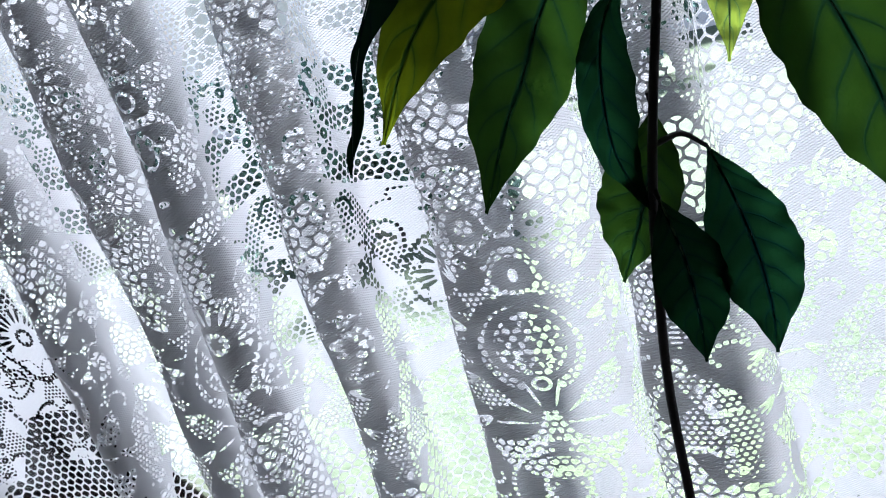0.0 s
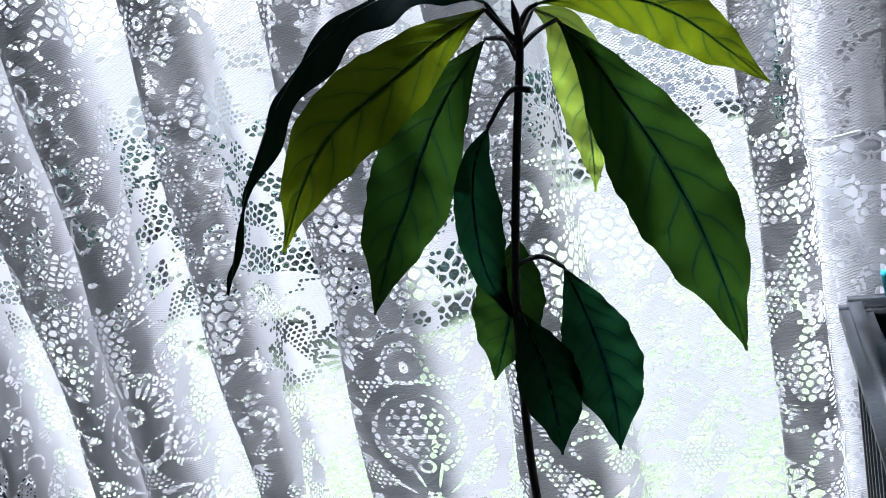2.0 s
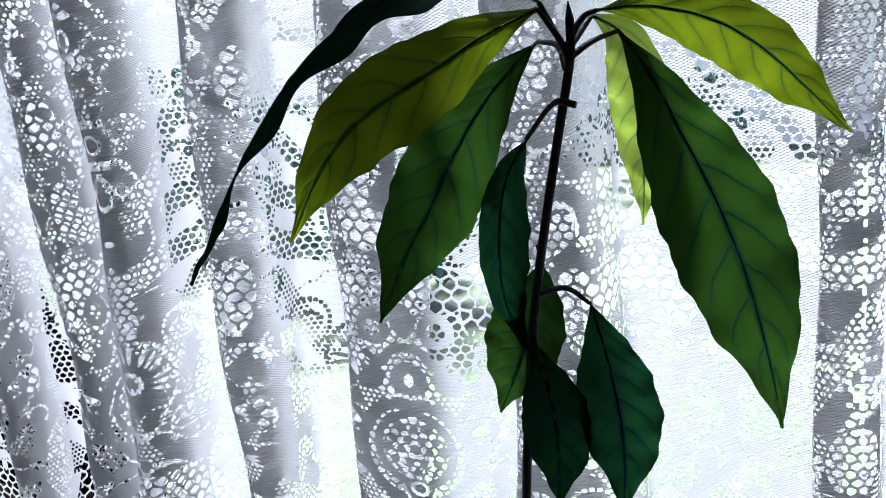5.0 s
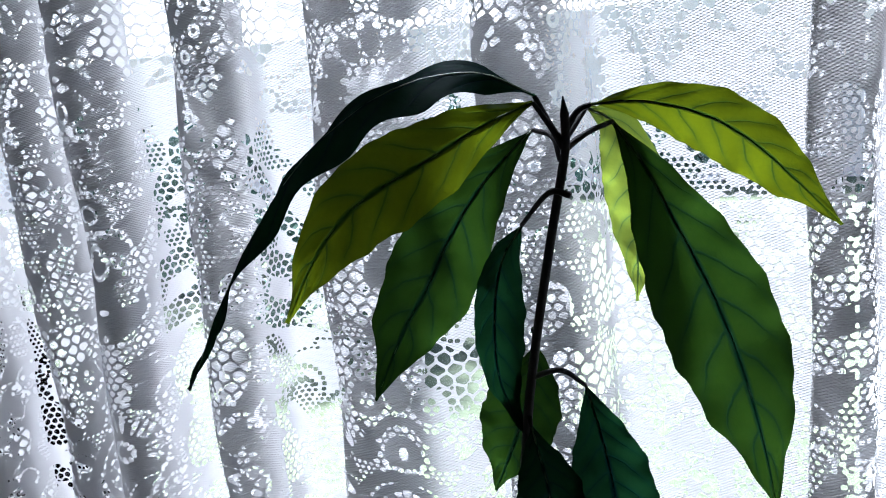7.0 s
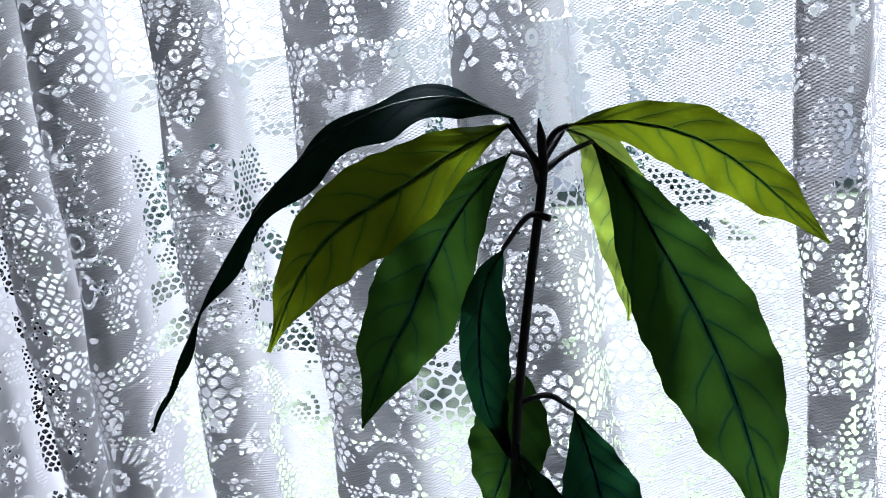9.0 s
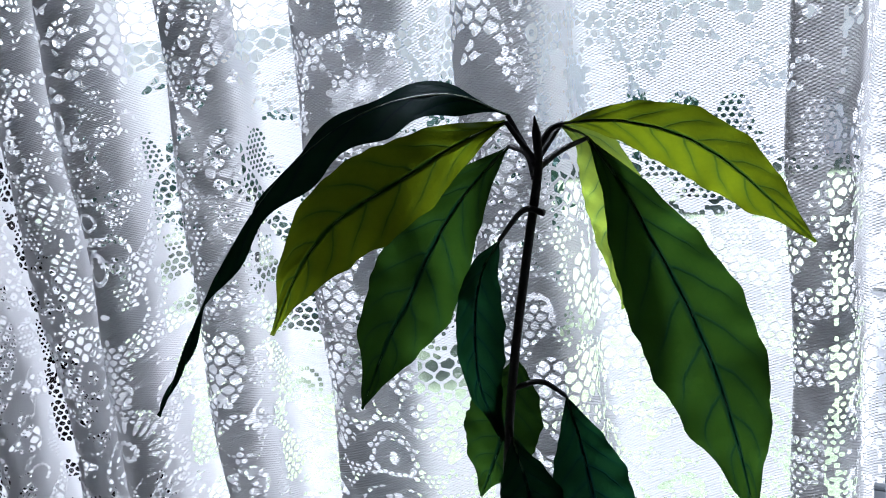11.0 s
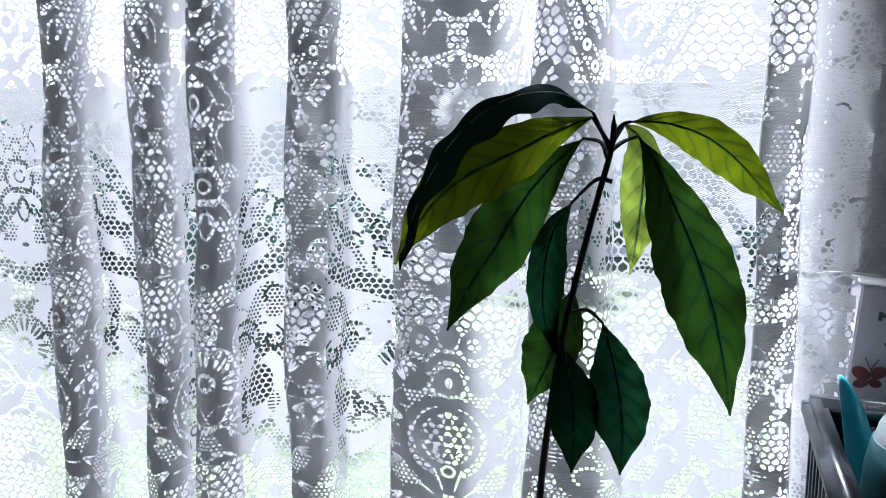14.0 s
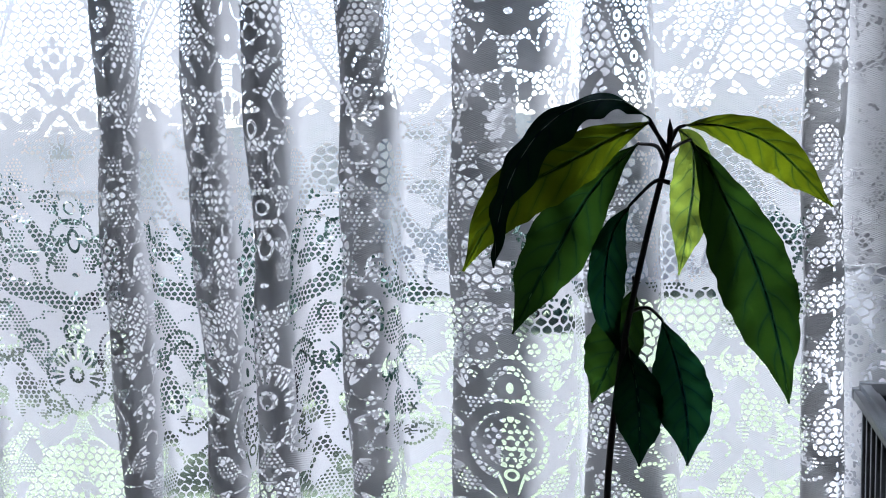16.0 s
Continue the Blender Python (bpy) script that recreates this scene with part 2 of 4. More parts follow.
tagged(link("window_sill", box_mesh(OPEN_X0 - 0.1, 0.6, 0.1, 0.372, 0.79, 0.825, 0.004), M_BOARD, smooth=False), "deep dark wooden window board under the curtain", "window sill", kind="structure")
window = tagged(empty("window_1", (0, 0.44, 0)), "white window behind the lace curtain", "window", kind="structure")
bm = bmesh.new()
block(bm, OPEN_X0, OPEN_X0 + 0.05, -0.03, 0.03, OPEN_Z0, OPEN_Z1)
block(bm, OPEN_X1 - 0.012, OPEN_X1, -0.03, 0.03, OPEN_Z0, OPEN_Z1)
block(bm, OPEN_X0 + 0.05, OPEN_X1 - 0.012, -0.03, 0.03, OPEN_Z0, OPEN_Z0 + 0.012)
block(bm, OPEN_X0 + 0.05, OPEN_X1 - 0.012, -0.03, 0.03, OPEN_Z1 - 0.05, OPEN_Z1)
part("window_frame", bm, M_WHITE, window, smooth=False)
k = Mat("window_glass")
fres = k.n("ShaderNodeFresnel")
fres.inputs["IOR"].default_value = 1.3
M_GLASS = k.done(k.blend(fres.outputs[0], k.shader("ShaderNodeBsdfTransparent", Color=rgb(0.97, 0.985, 0.98)), k.shader("ShaderNodeBsdfGlossy", Roughness=0.02)))
pane = part("pane", box_mesh(OPEN_X0 + 0.05, OPEN_X1 - 0.012, -0.002, 0.002, OPEN_Z0 + 0.012, OPEN_Z1 - 0.05), M_GLASS, window, "clear glass", smooth=False)
pane.visible_shadow = False

# ---- the garden ----
GROUND = -0.45
bm = bmesh.new()
bmesh.ops.create_grid(bm, x_segments=2, y_segments=2, size=400, matrix=Matrix.Translation((0, 0, GROUND)))
tagged(link("ground", bm, M_GRASS, smooth=False), "sunlit green lawn outside the window", "lawn", kind="structure")

fence = tagged(empty("garden_fence", (0, 11.0, GROUND)), "pale cream painted board fence at the end of the lawn", "fence")
FENCE_TOP = 1.82 - GROUND
part("rail", box_mesh(-16, 12, 0.03, 0.08, FENCE_TOP - 0.4, FENCE_TOP - 0.3), M_FENCE, fence, smooth=False)
part("rail", box_mesh(-16, 12, 0.03, 0.08, 0.4, 0.5), M_FENCE, fence, smooth=False)
board_mesh = None
for i in range(140):
    if board_mesh is None:
        ob = part("board", box_mesh(-0.0995, 0.0995, -0.012, 0.012, 0, FENCE_TOP, 0.003), M_FENCE, fence, smooth=False)
        board_mesh = ob.data
    else:
        ob = new("board", board_mesh)
        ob.parent = fence
    ob.location = (-16 + 0.2 * i, random.uniform(-0.006, 0.006), random.uniform(-0.02, 0.015))


def shrub(at, size, count, seed):
    """Stems and a crown of many small leaves, uneven in outline."""
    rnd = random.Random(seed)
    thing = tagged(empty("shrub", at), "dense dark green garden shrub on the lawn", "shrub", group="garden shrubs")
    trunk = bmesh.new()
    for i in range(5):
        ang = rnd.uniform(0, 6.28)
        line = curve_points([(0, 0, 0), (0.15 * size[0] * math.cos(ang), 0.15 * size[1] * math.sin(ang), 0.4 * size[2]), (0.5 * size[0] * math.cos(ang), 0.5 * size[1] * math.sin(ang), 0.8 * size[2])], 4)
        tube(trunk, line, np.linspace(0.03, 0.008, len(line)), 6)
    part("trunk", trunk, M_STEM, thing)
    clumps = [(Vector((rnd.gauss(0, 0.45) * size[0], rnd.gauss(0, 0.45) * size[1], (0.12 + 0.8 * rnd.random() ** 0.8) * size[2])), rnd.uniform(0.1, 0.22) * size[2]) for _ in range(34)]
    crown = bmesh.new()
    for _ in range(count):
        c, r = rnd.choice(clumps)
        p = c + Vector((rnd.gauss(0, 1), rnd.gauss(0, 1), rnd.gauss(0, 1))).normalized() * r * rnd.random() ** 0.4
        m = Matrix.Translation(p) @ Euler((rnd.uniform(0, 6.28), rnd.uniform(0, 6.28), rnd.uniform(0, 6.28))).to_matrix().to_4x4()
        s = rnd.uniform(0.035, 0.075)
        crown.faces.new([crown.verts.new(m @ Vector(q)) for q in ((-s, 0, 0), (0, -0.4 * s, 0.1 * s), (s, 0, 0), (0, 0.4 * s, 0.1 * s))])
    part("crown", crown, M_BUSH, thing, smooth=False)


shrub((-2.2, 5.0, GROUND), (0.85, 0.6, 1.4), 6500, 1)
shrub((-4.4, 6.0, GROUND), (0.8, 0.7, 1.3), 4000, 2)
shrub((-6.2, 6.6, GROUND), (0.9, 0.7, 1.6), 4000, 3)
shrub((-0.9, 8.4, GROUND), (0.6, 0.5, 1.1), 3000, 4)
shrub((1.4, 8.8, GROUND), (0.7, 0.5, 1.0), 3000, 5)

# ---- the lace curtain ----
REPEAT = 0.21
Z_HIGH, Z_LOW = 1.33, 0.93
BACK_Y = 0.347
# fold: middle x high and low, half width high and low, neck from and to (None: a pleat that laps over the cloth behind it), front y
FOLDS = [
    (-0.66, -0.66, 0.018, 0.018, None, None, 0.305),
    (-0.56, -0.56, 0.016, 0.016, None, None, 0.304),
    (-0.485, -0.485, 0.015, 0.015, None, None, 0.306),
    (-0.3445, -0.3480, 0.0085, 0.0085, None, None, 0.307),
    (-0.2825, -0.2800, 0.0080, 0.0085, None, None, 0.303),
    (-0.2405, -0.2450, 0.0080, 0.0088, None, None, 0.301),
    (-0.1785, -0.1845, 0.0165, 0.0160, 0.006, 0.014, 0.309),
    (-0.0895, -0.0965, 0.0330, 0.0410, 0.005, 0.035, 0.306),
    (-0.0330, -0.0240, 0.0168, 0.0290, 0.000, 0.014, 0.300),
    (0.0755, 0.0755, 0.0095, 0.0110, None, None, 0.309),
]


def fold_line(low):
    """Control points (x, y) of the cloth at a height: low 0 is high up, 1 is low down."""
    pts = [(-0.75, BACK_Y)]
    for x0, x1, a0, a1, n0, n1, front in FOLDS:
        c, a = x0 + (x1 - x0) * low, a0 + (a1 - a0) * low
        d = BACK_Y - front
        n0 = n0 - (0.8 * a + n0) * 0.55 * low if n0 else n0
        if n0 is None:
            pts += [((pts[-1][0] + c) / 2 - 0.002, BACK_Y + 0.002), (c + 0.1 * a, BACK_Y - 0.001), (c - 0.75 * a, BACK_Y - 0.5 * d), (c - a, front + 0.13 * d), (c, front),
                    (c + 0.95 * a, front + 0.10 * d), (c + a + 0.0030, front + 0.5 * d), (c + a + 0.0075, BACK_Y - 0.002)]
        else:
            pts += [((pts[-1][0] + c + n0) / 2, BACK_Y + 0.003), (c + n0, BACK_Y - 0.001), (c - a * 0.98, BACK_Y - 0.55 * d), (c - 0.72 * a, front + 0.12 * d), (c, front),
                    (c + 0.72 * a, front + 0.12 * d), (c + a * 0.98, BACK_Y - 0.55 * d), (c + max(n1, a + 0.002), BACK_Y - 0.001)]
    pts += [(0.1105, 0.338), (0.116, 0.335), (0.122 - 0.006 * low, 0.335)]
    return curve_points(pts, 20)


line_high, line_mid, line_low = fold_line(0.0), fold_line(0.45), fold_line(1.0)
arc = np.concatenate([[0], np.cumsum(np.hypot(*np.diff(line_mid, axis=0).T))])


def arc_at(fold, offset=0.0):
    """Arc length at a fold's front (offset 0) or at the back cloth after it (offset 1: halfway to the next)."""
    step = 20
    return arc[step * (5 + 8 * fold)] if not offset else arc[step * (5 + 8 * fold + 4)]


marks = [arc_at(2, 1), arc_at(5), arc_at(6, 1), arc_at(7)]
rise = [0.0, 2 * REPEAT, 3 * REPEAT, 3.5 * REPEAT]
marks = [marks[0] - 1.0] + marks + [marks[-1] + 1.0]
rise = [rise[0] - 1.0] + rise + [rise[-1] + 1.0]
cloth_u = np.interp(arc, marks, rise)


def hex_edge(u, v, pitch, rows):
    """Distance to the nearest thread of a staggered net, its cells a little uneven."""
    best = np.full(u.shape, 1e9)
    second = np.full(u.shape, 1e9)
    base = np.floor(v / rows)
    for dj in (-1, 0, 1, 2):
        j = base + dj
        shift = 0.5 * np.mod(j, 2)
        i0 = np.round(u / pitch - shift)
        for di in (-1, 0, 1):
            i = i0 + di
            d = (u - (i + shift + 0.09 * np.sin(7.3 * np.abs(i) + 3.1 * j)) * pitch) ** 2 + (v - (j + 0.09 * np.sin(4.7 * np.abs(i) + 9.2 * j)) * rows) ** 2
            second = np.minimum(second, np.maximum(best, d))
            best = np.minimum(best, d)
    return (second - best) / (2 * pitch)


# The lace is drawn flat, once, as half a repeat: a is the way from the axis of the rosettes (0) to that of the vases (105), z the height, in millimetres.
DRAFT = 0.3
HALF, DRAFT_LOW, DRAFT_HIGH = REPEAT * 500, 880.0, 1372.0
draft_a, draft_z = np.meshgrid(np.arange(-1.5, HALF + 1.5, DRAFT), np.arange(DRAFT_LOW, DRAFT_HIGH, DRAFT))
EMPTY = -9.0
LAYERS = {name: np.full(draft_a.shape, EMPTY) for name in ("large", "middle", "fine", "bars", "solid", "cut")}


def draw(layer, shape, ca, cz, reach):
    """Adds a shape, a function of (a, z) that is positive inside, to a layer, within reach of (ca, cz)."""
    i0, i1 = max(0, int((ca - reach + 1.5) / DRAFT)), max(0, int((ca + reach + 1.5) / DRAFT) + 1)
    j0, j1 = max(0, int((cz - reach - DRAFT_LOW) / DRAFT)), max(0, int((cz + reach - DRAFT_LOW) / DRAFT) + 1)
    if i1 > i0 and j1 > j0:
        spot = np.s_[j0:j1, i0:i1]
        if LAYERS[layer][spot].size:
            LAYERS[layer][spot] = np.maximum(LAYERS[layer][spot], shape(draft_a[spot], draft_z[spot]))


def oval(layer, ca, cz, ra, rz, turn=0.0):
    c, s = math.cos(radians(turn)), math.sin(radians(turn))

    def shape(a, z):
        x, y = (a - ca) * c + (z - cz) * s, -(a - ca) * s + (z - cz) * c
        return (1 - np.sqrt((x / ra) ** 2 + (y / rz) ** 2)) * min(ra, rz)
    draw(layer, shape, ca, cz, max(ra, rz) + 2)


def petal(layer, ca, cz, length, width, turn):
    """A pointed petal from its foot at (ca, cz), turned from straight up."""
    c, s = math.cos(radians(turn)), math.sin(radians(turn))

    def shape(a, z):
        x, y = (a - ca) * c - (z - cz) * s, (a - ca) * s + (z - cz) * c
        t = np.clip(y / length, 0, 1)
        return np.minimum(width * np.sin(np.pi * t ** 0.8) - np.abs(x), np.minimum(y, length - y))
    draw(layer, shape, ca, cz, length + 2)


def ring(layer, ca, cz, ra, rz, w):
    def shape(a, z):
        return w - np.abs(np.sqrt(((a - ca) / ra) ** 2 + ((z - cz) / rz) ** 2) - 1) * min(ra, rz)
    draw(layer, shape, ca, cz, max(ra, rz) + w + 1)


def band(layer, points, w0, w1=None):
    """A stroke along a curve, its half width running from w0 in its middle to w1 at its ends."""
    p = curve_points(points, 10)
    w1 = w0 if w1 is None else w1
    for n, (ca, cz) in enumerate(p):
        f = abs(2 * n / (len(p) - 1) - 1)
        oval(layer, ca, cz, w0 + (w1 - w0) * f * f, w0 + (w1 - w0) * f * f)


def beads(points, gap=2.9, r=1.0):
    """A row of small square holes along a curve."""
    p = curve_points(points, 12)
    s = np.concatenate([[0], np.cumsum(np.hypot(*np.diff(p, axis=0).T))])
    for d in np.arange(0, s[-1] + 0.01, gap):
        ca, cz = np.interp(d, s, p[:, 0]), np.interp(d, s, p[:, 1])
        draw("cut", lambda a, z: r - np.maximum(np.abs(a - ca) * 0.95, np.abs(z - cz)), ca, cz, r + 1)


def arc_beads(ca, cz, ra, rz, start, end, gap=2.9, r=1.0):
    beads([(ca + ra * math.sin(radians(q)), cz + rz * math.cos(radians(q))) for q in np.linspace(start, end, 8)], gap, r)


def scroll(layer, ca, cz, r, start, turns, w, way=1):
    """A spiral that closes in on (ca, cz)."""
    band(layer, [(ca + r * (1 - 0.75 * q) * math.sin(radians(start + way * turns * 360 * q)), cz + r * (1 - 0.75 * q) * math.cos(radians(start + way * turns * 360 * q))) for q in np.linspace(0, 1, 8)], w, w * 0.7)


def fan(layer, ca, cz, inner, length, width, turns):
    for turn in turns:
        petal(layer, ca + inner * math.sin(radians(turn)), cz + inner * math.cos(radians(turn)), length, width, turn)


def slots(ca, cz, inner, length, width, turns):
    """A petal's ladder of narrow holes, side by side round (ca, cz)."""
    for turn in turns:
        away = inner + length / 2
        oval("cut", ca + away * math.sin(radians(turn)), cz + away * math.cos(radians(turn)), width, length / 2, -turn)


def eye(ca, cz, ra, rz):
    """A dense oval with a ring of holes round its pupil."""
    oval("solid", ca, cz, ra, rz)
    ring("cut", ca, cz, ra * 0.5, rz * 0.5, 0.75)


# above: a wide net in an arch over the rosettes' axis, bounded by a slanting chain of eyes
draw("large", lambda a, z: np.minimum(80 - (z - 1235) * 0.53 - 7 - a, z - 1240 + 3 * np.cos(a / 7)), 52, 1305, 70)
draw("middle", lambda a, z: np.minimum(a - (80 - (z - 1235) * 0.53) - 6, z - 1228 + 3 * np.cos(a / 5)), 60, 1300, 75)
draw("fine", lambda a, z: np.minimum(6.2 - np.abs(a - 80 + (z - 1235) * 0.53), z - 1232), 60, 1300, 75)
for i in range(11):
    eye(80 - i * 12 * 0.47, 1236 + i * 12 * 0.885, 3.6, 4.4)
for side in (-6.6, 6.6):
    band("solid", [(80 + side + 2, 1231), (57 + side, 1279), (33 + side, 1325), (14 + side, 1362)], 0.9)
# flowers on the rosettes' axis
for top in (1290, 1352):
    oval("solid", 0, top + 5, 2.6, 4.0)
    oval("solid", 6.5, top, 2.8, 2.6)
    oval("solid", 0, top - 5, 3.2, 3.6)
    petal("solid", 4, top - 17, 13, 3.6, 28)
    petal("solid", 12, top - 18, 13, 3.8, 60)
    oval("solid", 21, top - 9, 3.6, 4.6, 30)
    oval("solid", 0, top - 18, 3.4, 5.2)
band("solid", [(0, 1262), (7, 1255), (13, 1263), (23, 1268)], 2.4, 1.4)
oval("solid", 0, 1258, 4.2, 6.6)
band("solid", [(0, 1249), (9, 1243), (16, 1234), (24, 1231)], 3.2, 2.4)
petal("solid", 14, 1245, 14, 4.0, 70)
petal("solid", 24, 1236, 13, 4.4, 25)
petal("solid", 32, 1238, 15, 4.0, 72)
oval("solid", 44, 1246, 7, 3.4, 25)
oval("solid", 57, 1243, 6, 3.6, -20)
# scrolls outside the chain
for low in (1254, 1322):
    for i in range(5):
        petal("solid", 74 - 0.26 * (low - 1254) + 3.8 * i, low - 2 + 4.2 * i, 19 - 1.5 * i, 2.5, -66 + 17 * i)
oval("solid", 93, 1262, 6.0, 9.5, -24)
scroll("solid", 89, 1303, 15, 150, 0.95, 2.6)
band("solid", [(80, 1284), (90, 1278), (100, 1283), (105, 1279)], 2.4, 1.6)
# the great flower of the vases' axis
oval("solid", 105, 1288, 13.5, 15)
oval("cut", 105, 1286, 2.6, 1.9)
fan("solid", 105, 1318, 5, 20, 6.0, (0, -45, -90, -135, -180))
slots(105, 1318, 11, 9, 1.1, (-22, -67, -112, -157))
band("solid", [(93, 1263), (87, 1257), (82, 1262), (78, 1257)], 3.8, 2.4)
petal("solid", 100, 1252, 12, 4.2, -58)
fan("solid", 105, 1226, 13, 13.5, 3.9, (0, -30, -58, -84, -108))
arc_beads(105, 1226, 29, 28, 0, -110, 3.4, 1.1)
slots(105, 1224, 3.5, 10, 2.0, (0, -32, -64, -96, -128))
oval("solid", 105, 1219, 5, 4)
scroll("solid", 76, 1216, 13, 40, 0.9, 2.8, -1)
# the rosettes' axis downwards: knots, checks and an arch
oval("middle", 0, 1219, 14, 5.5)
oval("middle", 22, 1222, 9, 4)
ring("cut", 0, 1229, 3.0, 4.5, 0.7)
arc_beads(0, 1236, 12, 14, 100, 180)
oval("fine", 0, 1201, 13, 8.5)
for ca, cz in ((0, 1201), (6.5, 1205), (6.5, 1197), (13, 1201)):
    oval("solid", ca, cz, 2.6, 2.6)
oval("middle", 21, 1190, 12, 5.0, -8)
eye(0, 1182, 8.5, 8.0)
arc_beads(0, 1182, 12, 11, 0, 180)
oval("bars", 0, 1170, 12, 2.6)
beads([(0, 1174), (9, 1172), (17, 1165), (23, 1155), (33, 1150)])
ring("cut", 0, 1159, 4.6, 7.5, 0.8)
oval("middle", 40, 1150, 15, 7.0, 24)
oval("fine", 12, 1145, 8, 5, -30)
beads([(14, 1151), (20, 1143), (22, 1133), (17, 1127)])
oval("cut", 0, 1135, 3.0, 1.5)
band("middle", [(66, 1142), (46, 1128), (24, 1121), (0, 1112)], 7.5, 7.0)
petal("middle", 0, 1084, 26, 9.5, 0)
petal("solid", 9, 1097, 17, 4.6, 52)
petal("solid", 19, 1098, 16, 4.2, 82)
# the rosette
fan("solid", 0, 1064, 5, 15, 5.2, (0, 45, 90, 135, 180))
slots(0, 1064, 10, 10, 1.15, (-8, 8, 30, 45, 60, 84, 98, 112))
arc_beads(0, 1064, 5.2, 5.2, 0, 180, 2.6, 1.0)
arc_beads(0, 1064, 23, 22, 16, 150)
arc_beads(0, 1050, 14, 14, 100, 180)
arc_beads(32, 1084, 12, 12, -110, 150)
arc_beads(30, 1082, 6.5, 6.5, -60, 120, 2.6)
oval("middle", 41, 1052, 10, 15, -14)
oval("bars", 13, 1041, 6, 5)
oval("bars", 30, 1034, 9, 4, 10)
beads([(0, 1033), (9, 1036), (18, 1029), (28, 1024), (38, 1028)])
oval("middle", 44, 1022, 9, 6, 30)
# below it, a wide net
draw("large", lambda a, z: 1014 - 0.004 * a * a - z - np.maximum(0, a - 34) * 1.6 + np.minimum(0, z - 962) * 2, 0, 985, 62)
oval("solid", 0, 984, 5, 5)
fan("solid", 0, 984, 5, 9, 2.6, (0, 60, 120, 180))
arc_beads(0, 962, 42, 58, 6, 70)
scroll("cut", 16, 934, 12, 0, 1.0, 1.1)
oval("middle", 24, 912, 22, 14)
# between the axes: columns of net, scrolls and hatched leaves
oval("large", 58, 1204, 10, 17)
oval("large", 84, 1190, 9, 15, 10)
oval("fine", 40, 1208, 8, 11, 15)
for low, ca, lean in ((1166, 58, 1), (1146, 66, -1)):
    band("solid", [(ca - 8 * lean, low - 6), (ca - 6 * lean, low + 6), (ca + 4 * lean, low + 9), (ca + 9 * lean, low)], 3.0, 1.2)
    band("cut", [(ca - 5 * lean, low - 6), (ca - 3 * lean, low + 3), (ca + 4 * lean, low + 5)], 0.8)
oval("fine", 58, 1160, 12, 18)
oval("large", 89, 1152, 9, 20)
oval("bars", 89, 1203, 8, 6)
band("fine", [(69, 1204), (68, 1184), (70, 1162), (74, 1140)], 9.0, 7.0)
for i in range(4):
    for da, dz in ((-2.6, 0), (2.6, 0), (0, 3.0), (0, -3.0)):
        oval("solid", 69 + 0.5 * i * i + da, 1197 - 16 * i + dz, 2.1, 2.3)
band("fine", [(54, 1180), (47, 1164), (52, 1144), (60, 1128)], 4.6, 3.6)
for i in range(4):
    eye(49 + 0.8 * i * i, 1172 - 13 * i, 2.7, 3.3)
oval("large", 70, 1108, 10, 20, 6)
oval("middle", 66, 1076, 11, 10)
petal("solid", 60, 1064, 17, 4.2, 24)
petal("solid", 70, 1068, 16, 4.0, -18)
oval("large", 64, 1050, 8, 9)
scroll("solid", 62, 1030, 11, 200, 0.9, 3.2)
band("fine", [(50, 1018), (60, 1006), (66, 992), (62, 974)], 8.0, 5.0)
for i in range(5):
    eye(54 + 2.4 * i, 1014 - 10 * i, 2.4, 2.8)
oval("large", 62, 948, 10, 22)
oval("bars", 50, 1040, 5, 9)
scroll("cut", 52, 1082, 9, 20, 0.9, 1.0)
# the vases' axis downwards
for cz in (1202, 1172):
    oval("middle", 105, cz, 20, 10)
    petal("solid", 105, cz - 10, 18, 4.0, 0)
    petal("solid", 98, cz - 8, 16, 3.6, -42)
    petal("solid", 90, cz - 6, 12, 3.0, -75)
oval("large", 105, 1141, 24, 13)
oval("solid", 105, 1152, 7, 5)
oval("large", 88, 1114, 13, 11)
draw("middle", lambda a, z: np.minimum(1 - ((a - 105) / 30) ** 2 - ((z - 1088) / 24) ** 2, 1) * 20, 105, 1088, 34)
ring("solid", 91, 1096, 6.0, 6.0, 1.9)
petal("solid", 105, 1092, 17, 5.5, 0)
band("solid", [(105, 1089), (98, 1086), (93, 1080), (86, 1084)], 2.2, 1.4)
oval("solid", 105, 1073, 8.0, 8.5)
oval("cut", 105, 1073, 2.0, 3.2)
fan("solid", 92, 1066, 2, 15, 3.2, (-8, -35, -62))
# the vase
draw("middle", lambda a, z: (1 - np.hypot((a - 105) / 27, (z - 1038) / 27)) * 27, 105, 1038, 29)
ring("solid", 105, 1038, 24, 24, 2.2)
ring("solid", 105, 1040, 16.5, 17, 1.8)
for i in range(5):
    for j in range(3):
        oval("solid", 105 - 6.2 * j - 3.1 * (i % 2), 1050 - 5.2 * i, 1.9, 1.9)
oval("solid", 105, 1020, 7, 5)
ring("cut", 105, 1021, 3.4, 3.0, 0.8)
for cz, turn in ((1072, -40), (1050, -75), (1026, -95), (1006, -120)):
    oval("solid", 74, cz, 7.5, 5.4, turn + 90)
    slots(82, cz - 2, 2, 9, 0.8, (turn - 14, turn, turn + 14))
fan("solid", 105, 1000, 6, 20, 4.2, (0, -35, -70, -105))
slots(105, 1000, 9, 15, 0.75, (-18, -52, -88))
oval("bars", 92, 1001, 9, 5, 12)
oval("middle", 105, 976, 18, 7)
beads([(105, 992), (95, 989), (87, 982), (80, 985)])
arc_beads(105, 966, 9, 9, 0, -180, 2.7)
arc_beads(105, 966, 22, 20, -10, -170)
oval("middle", 88, 944, 20, 7, -22)
oval("large", 105, 926, 26, 9)
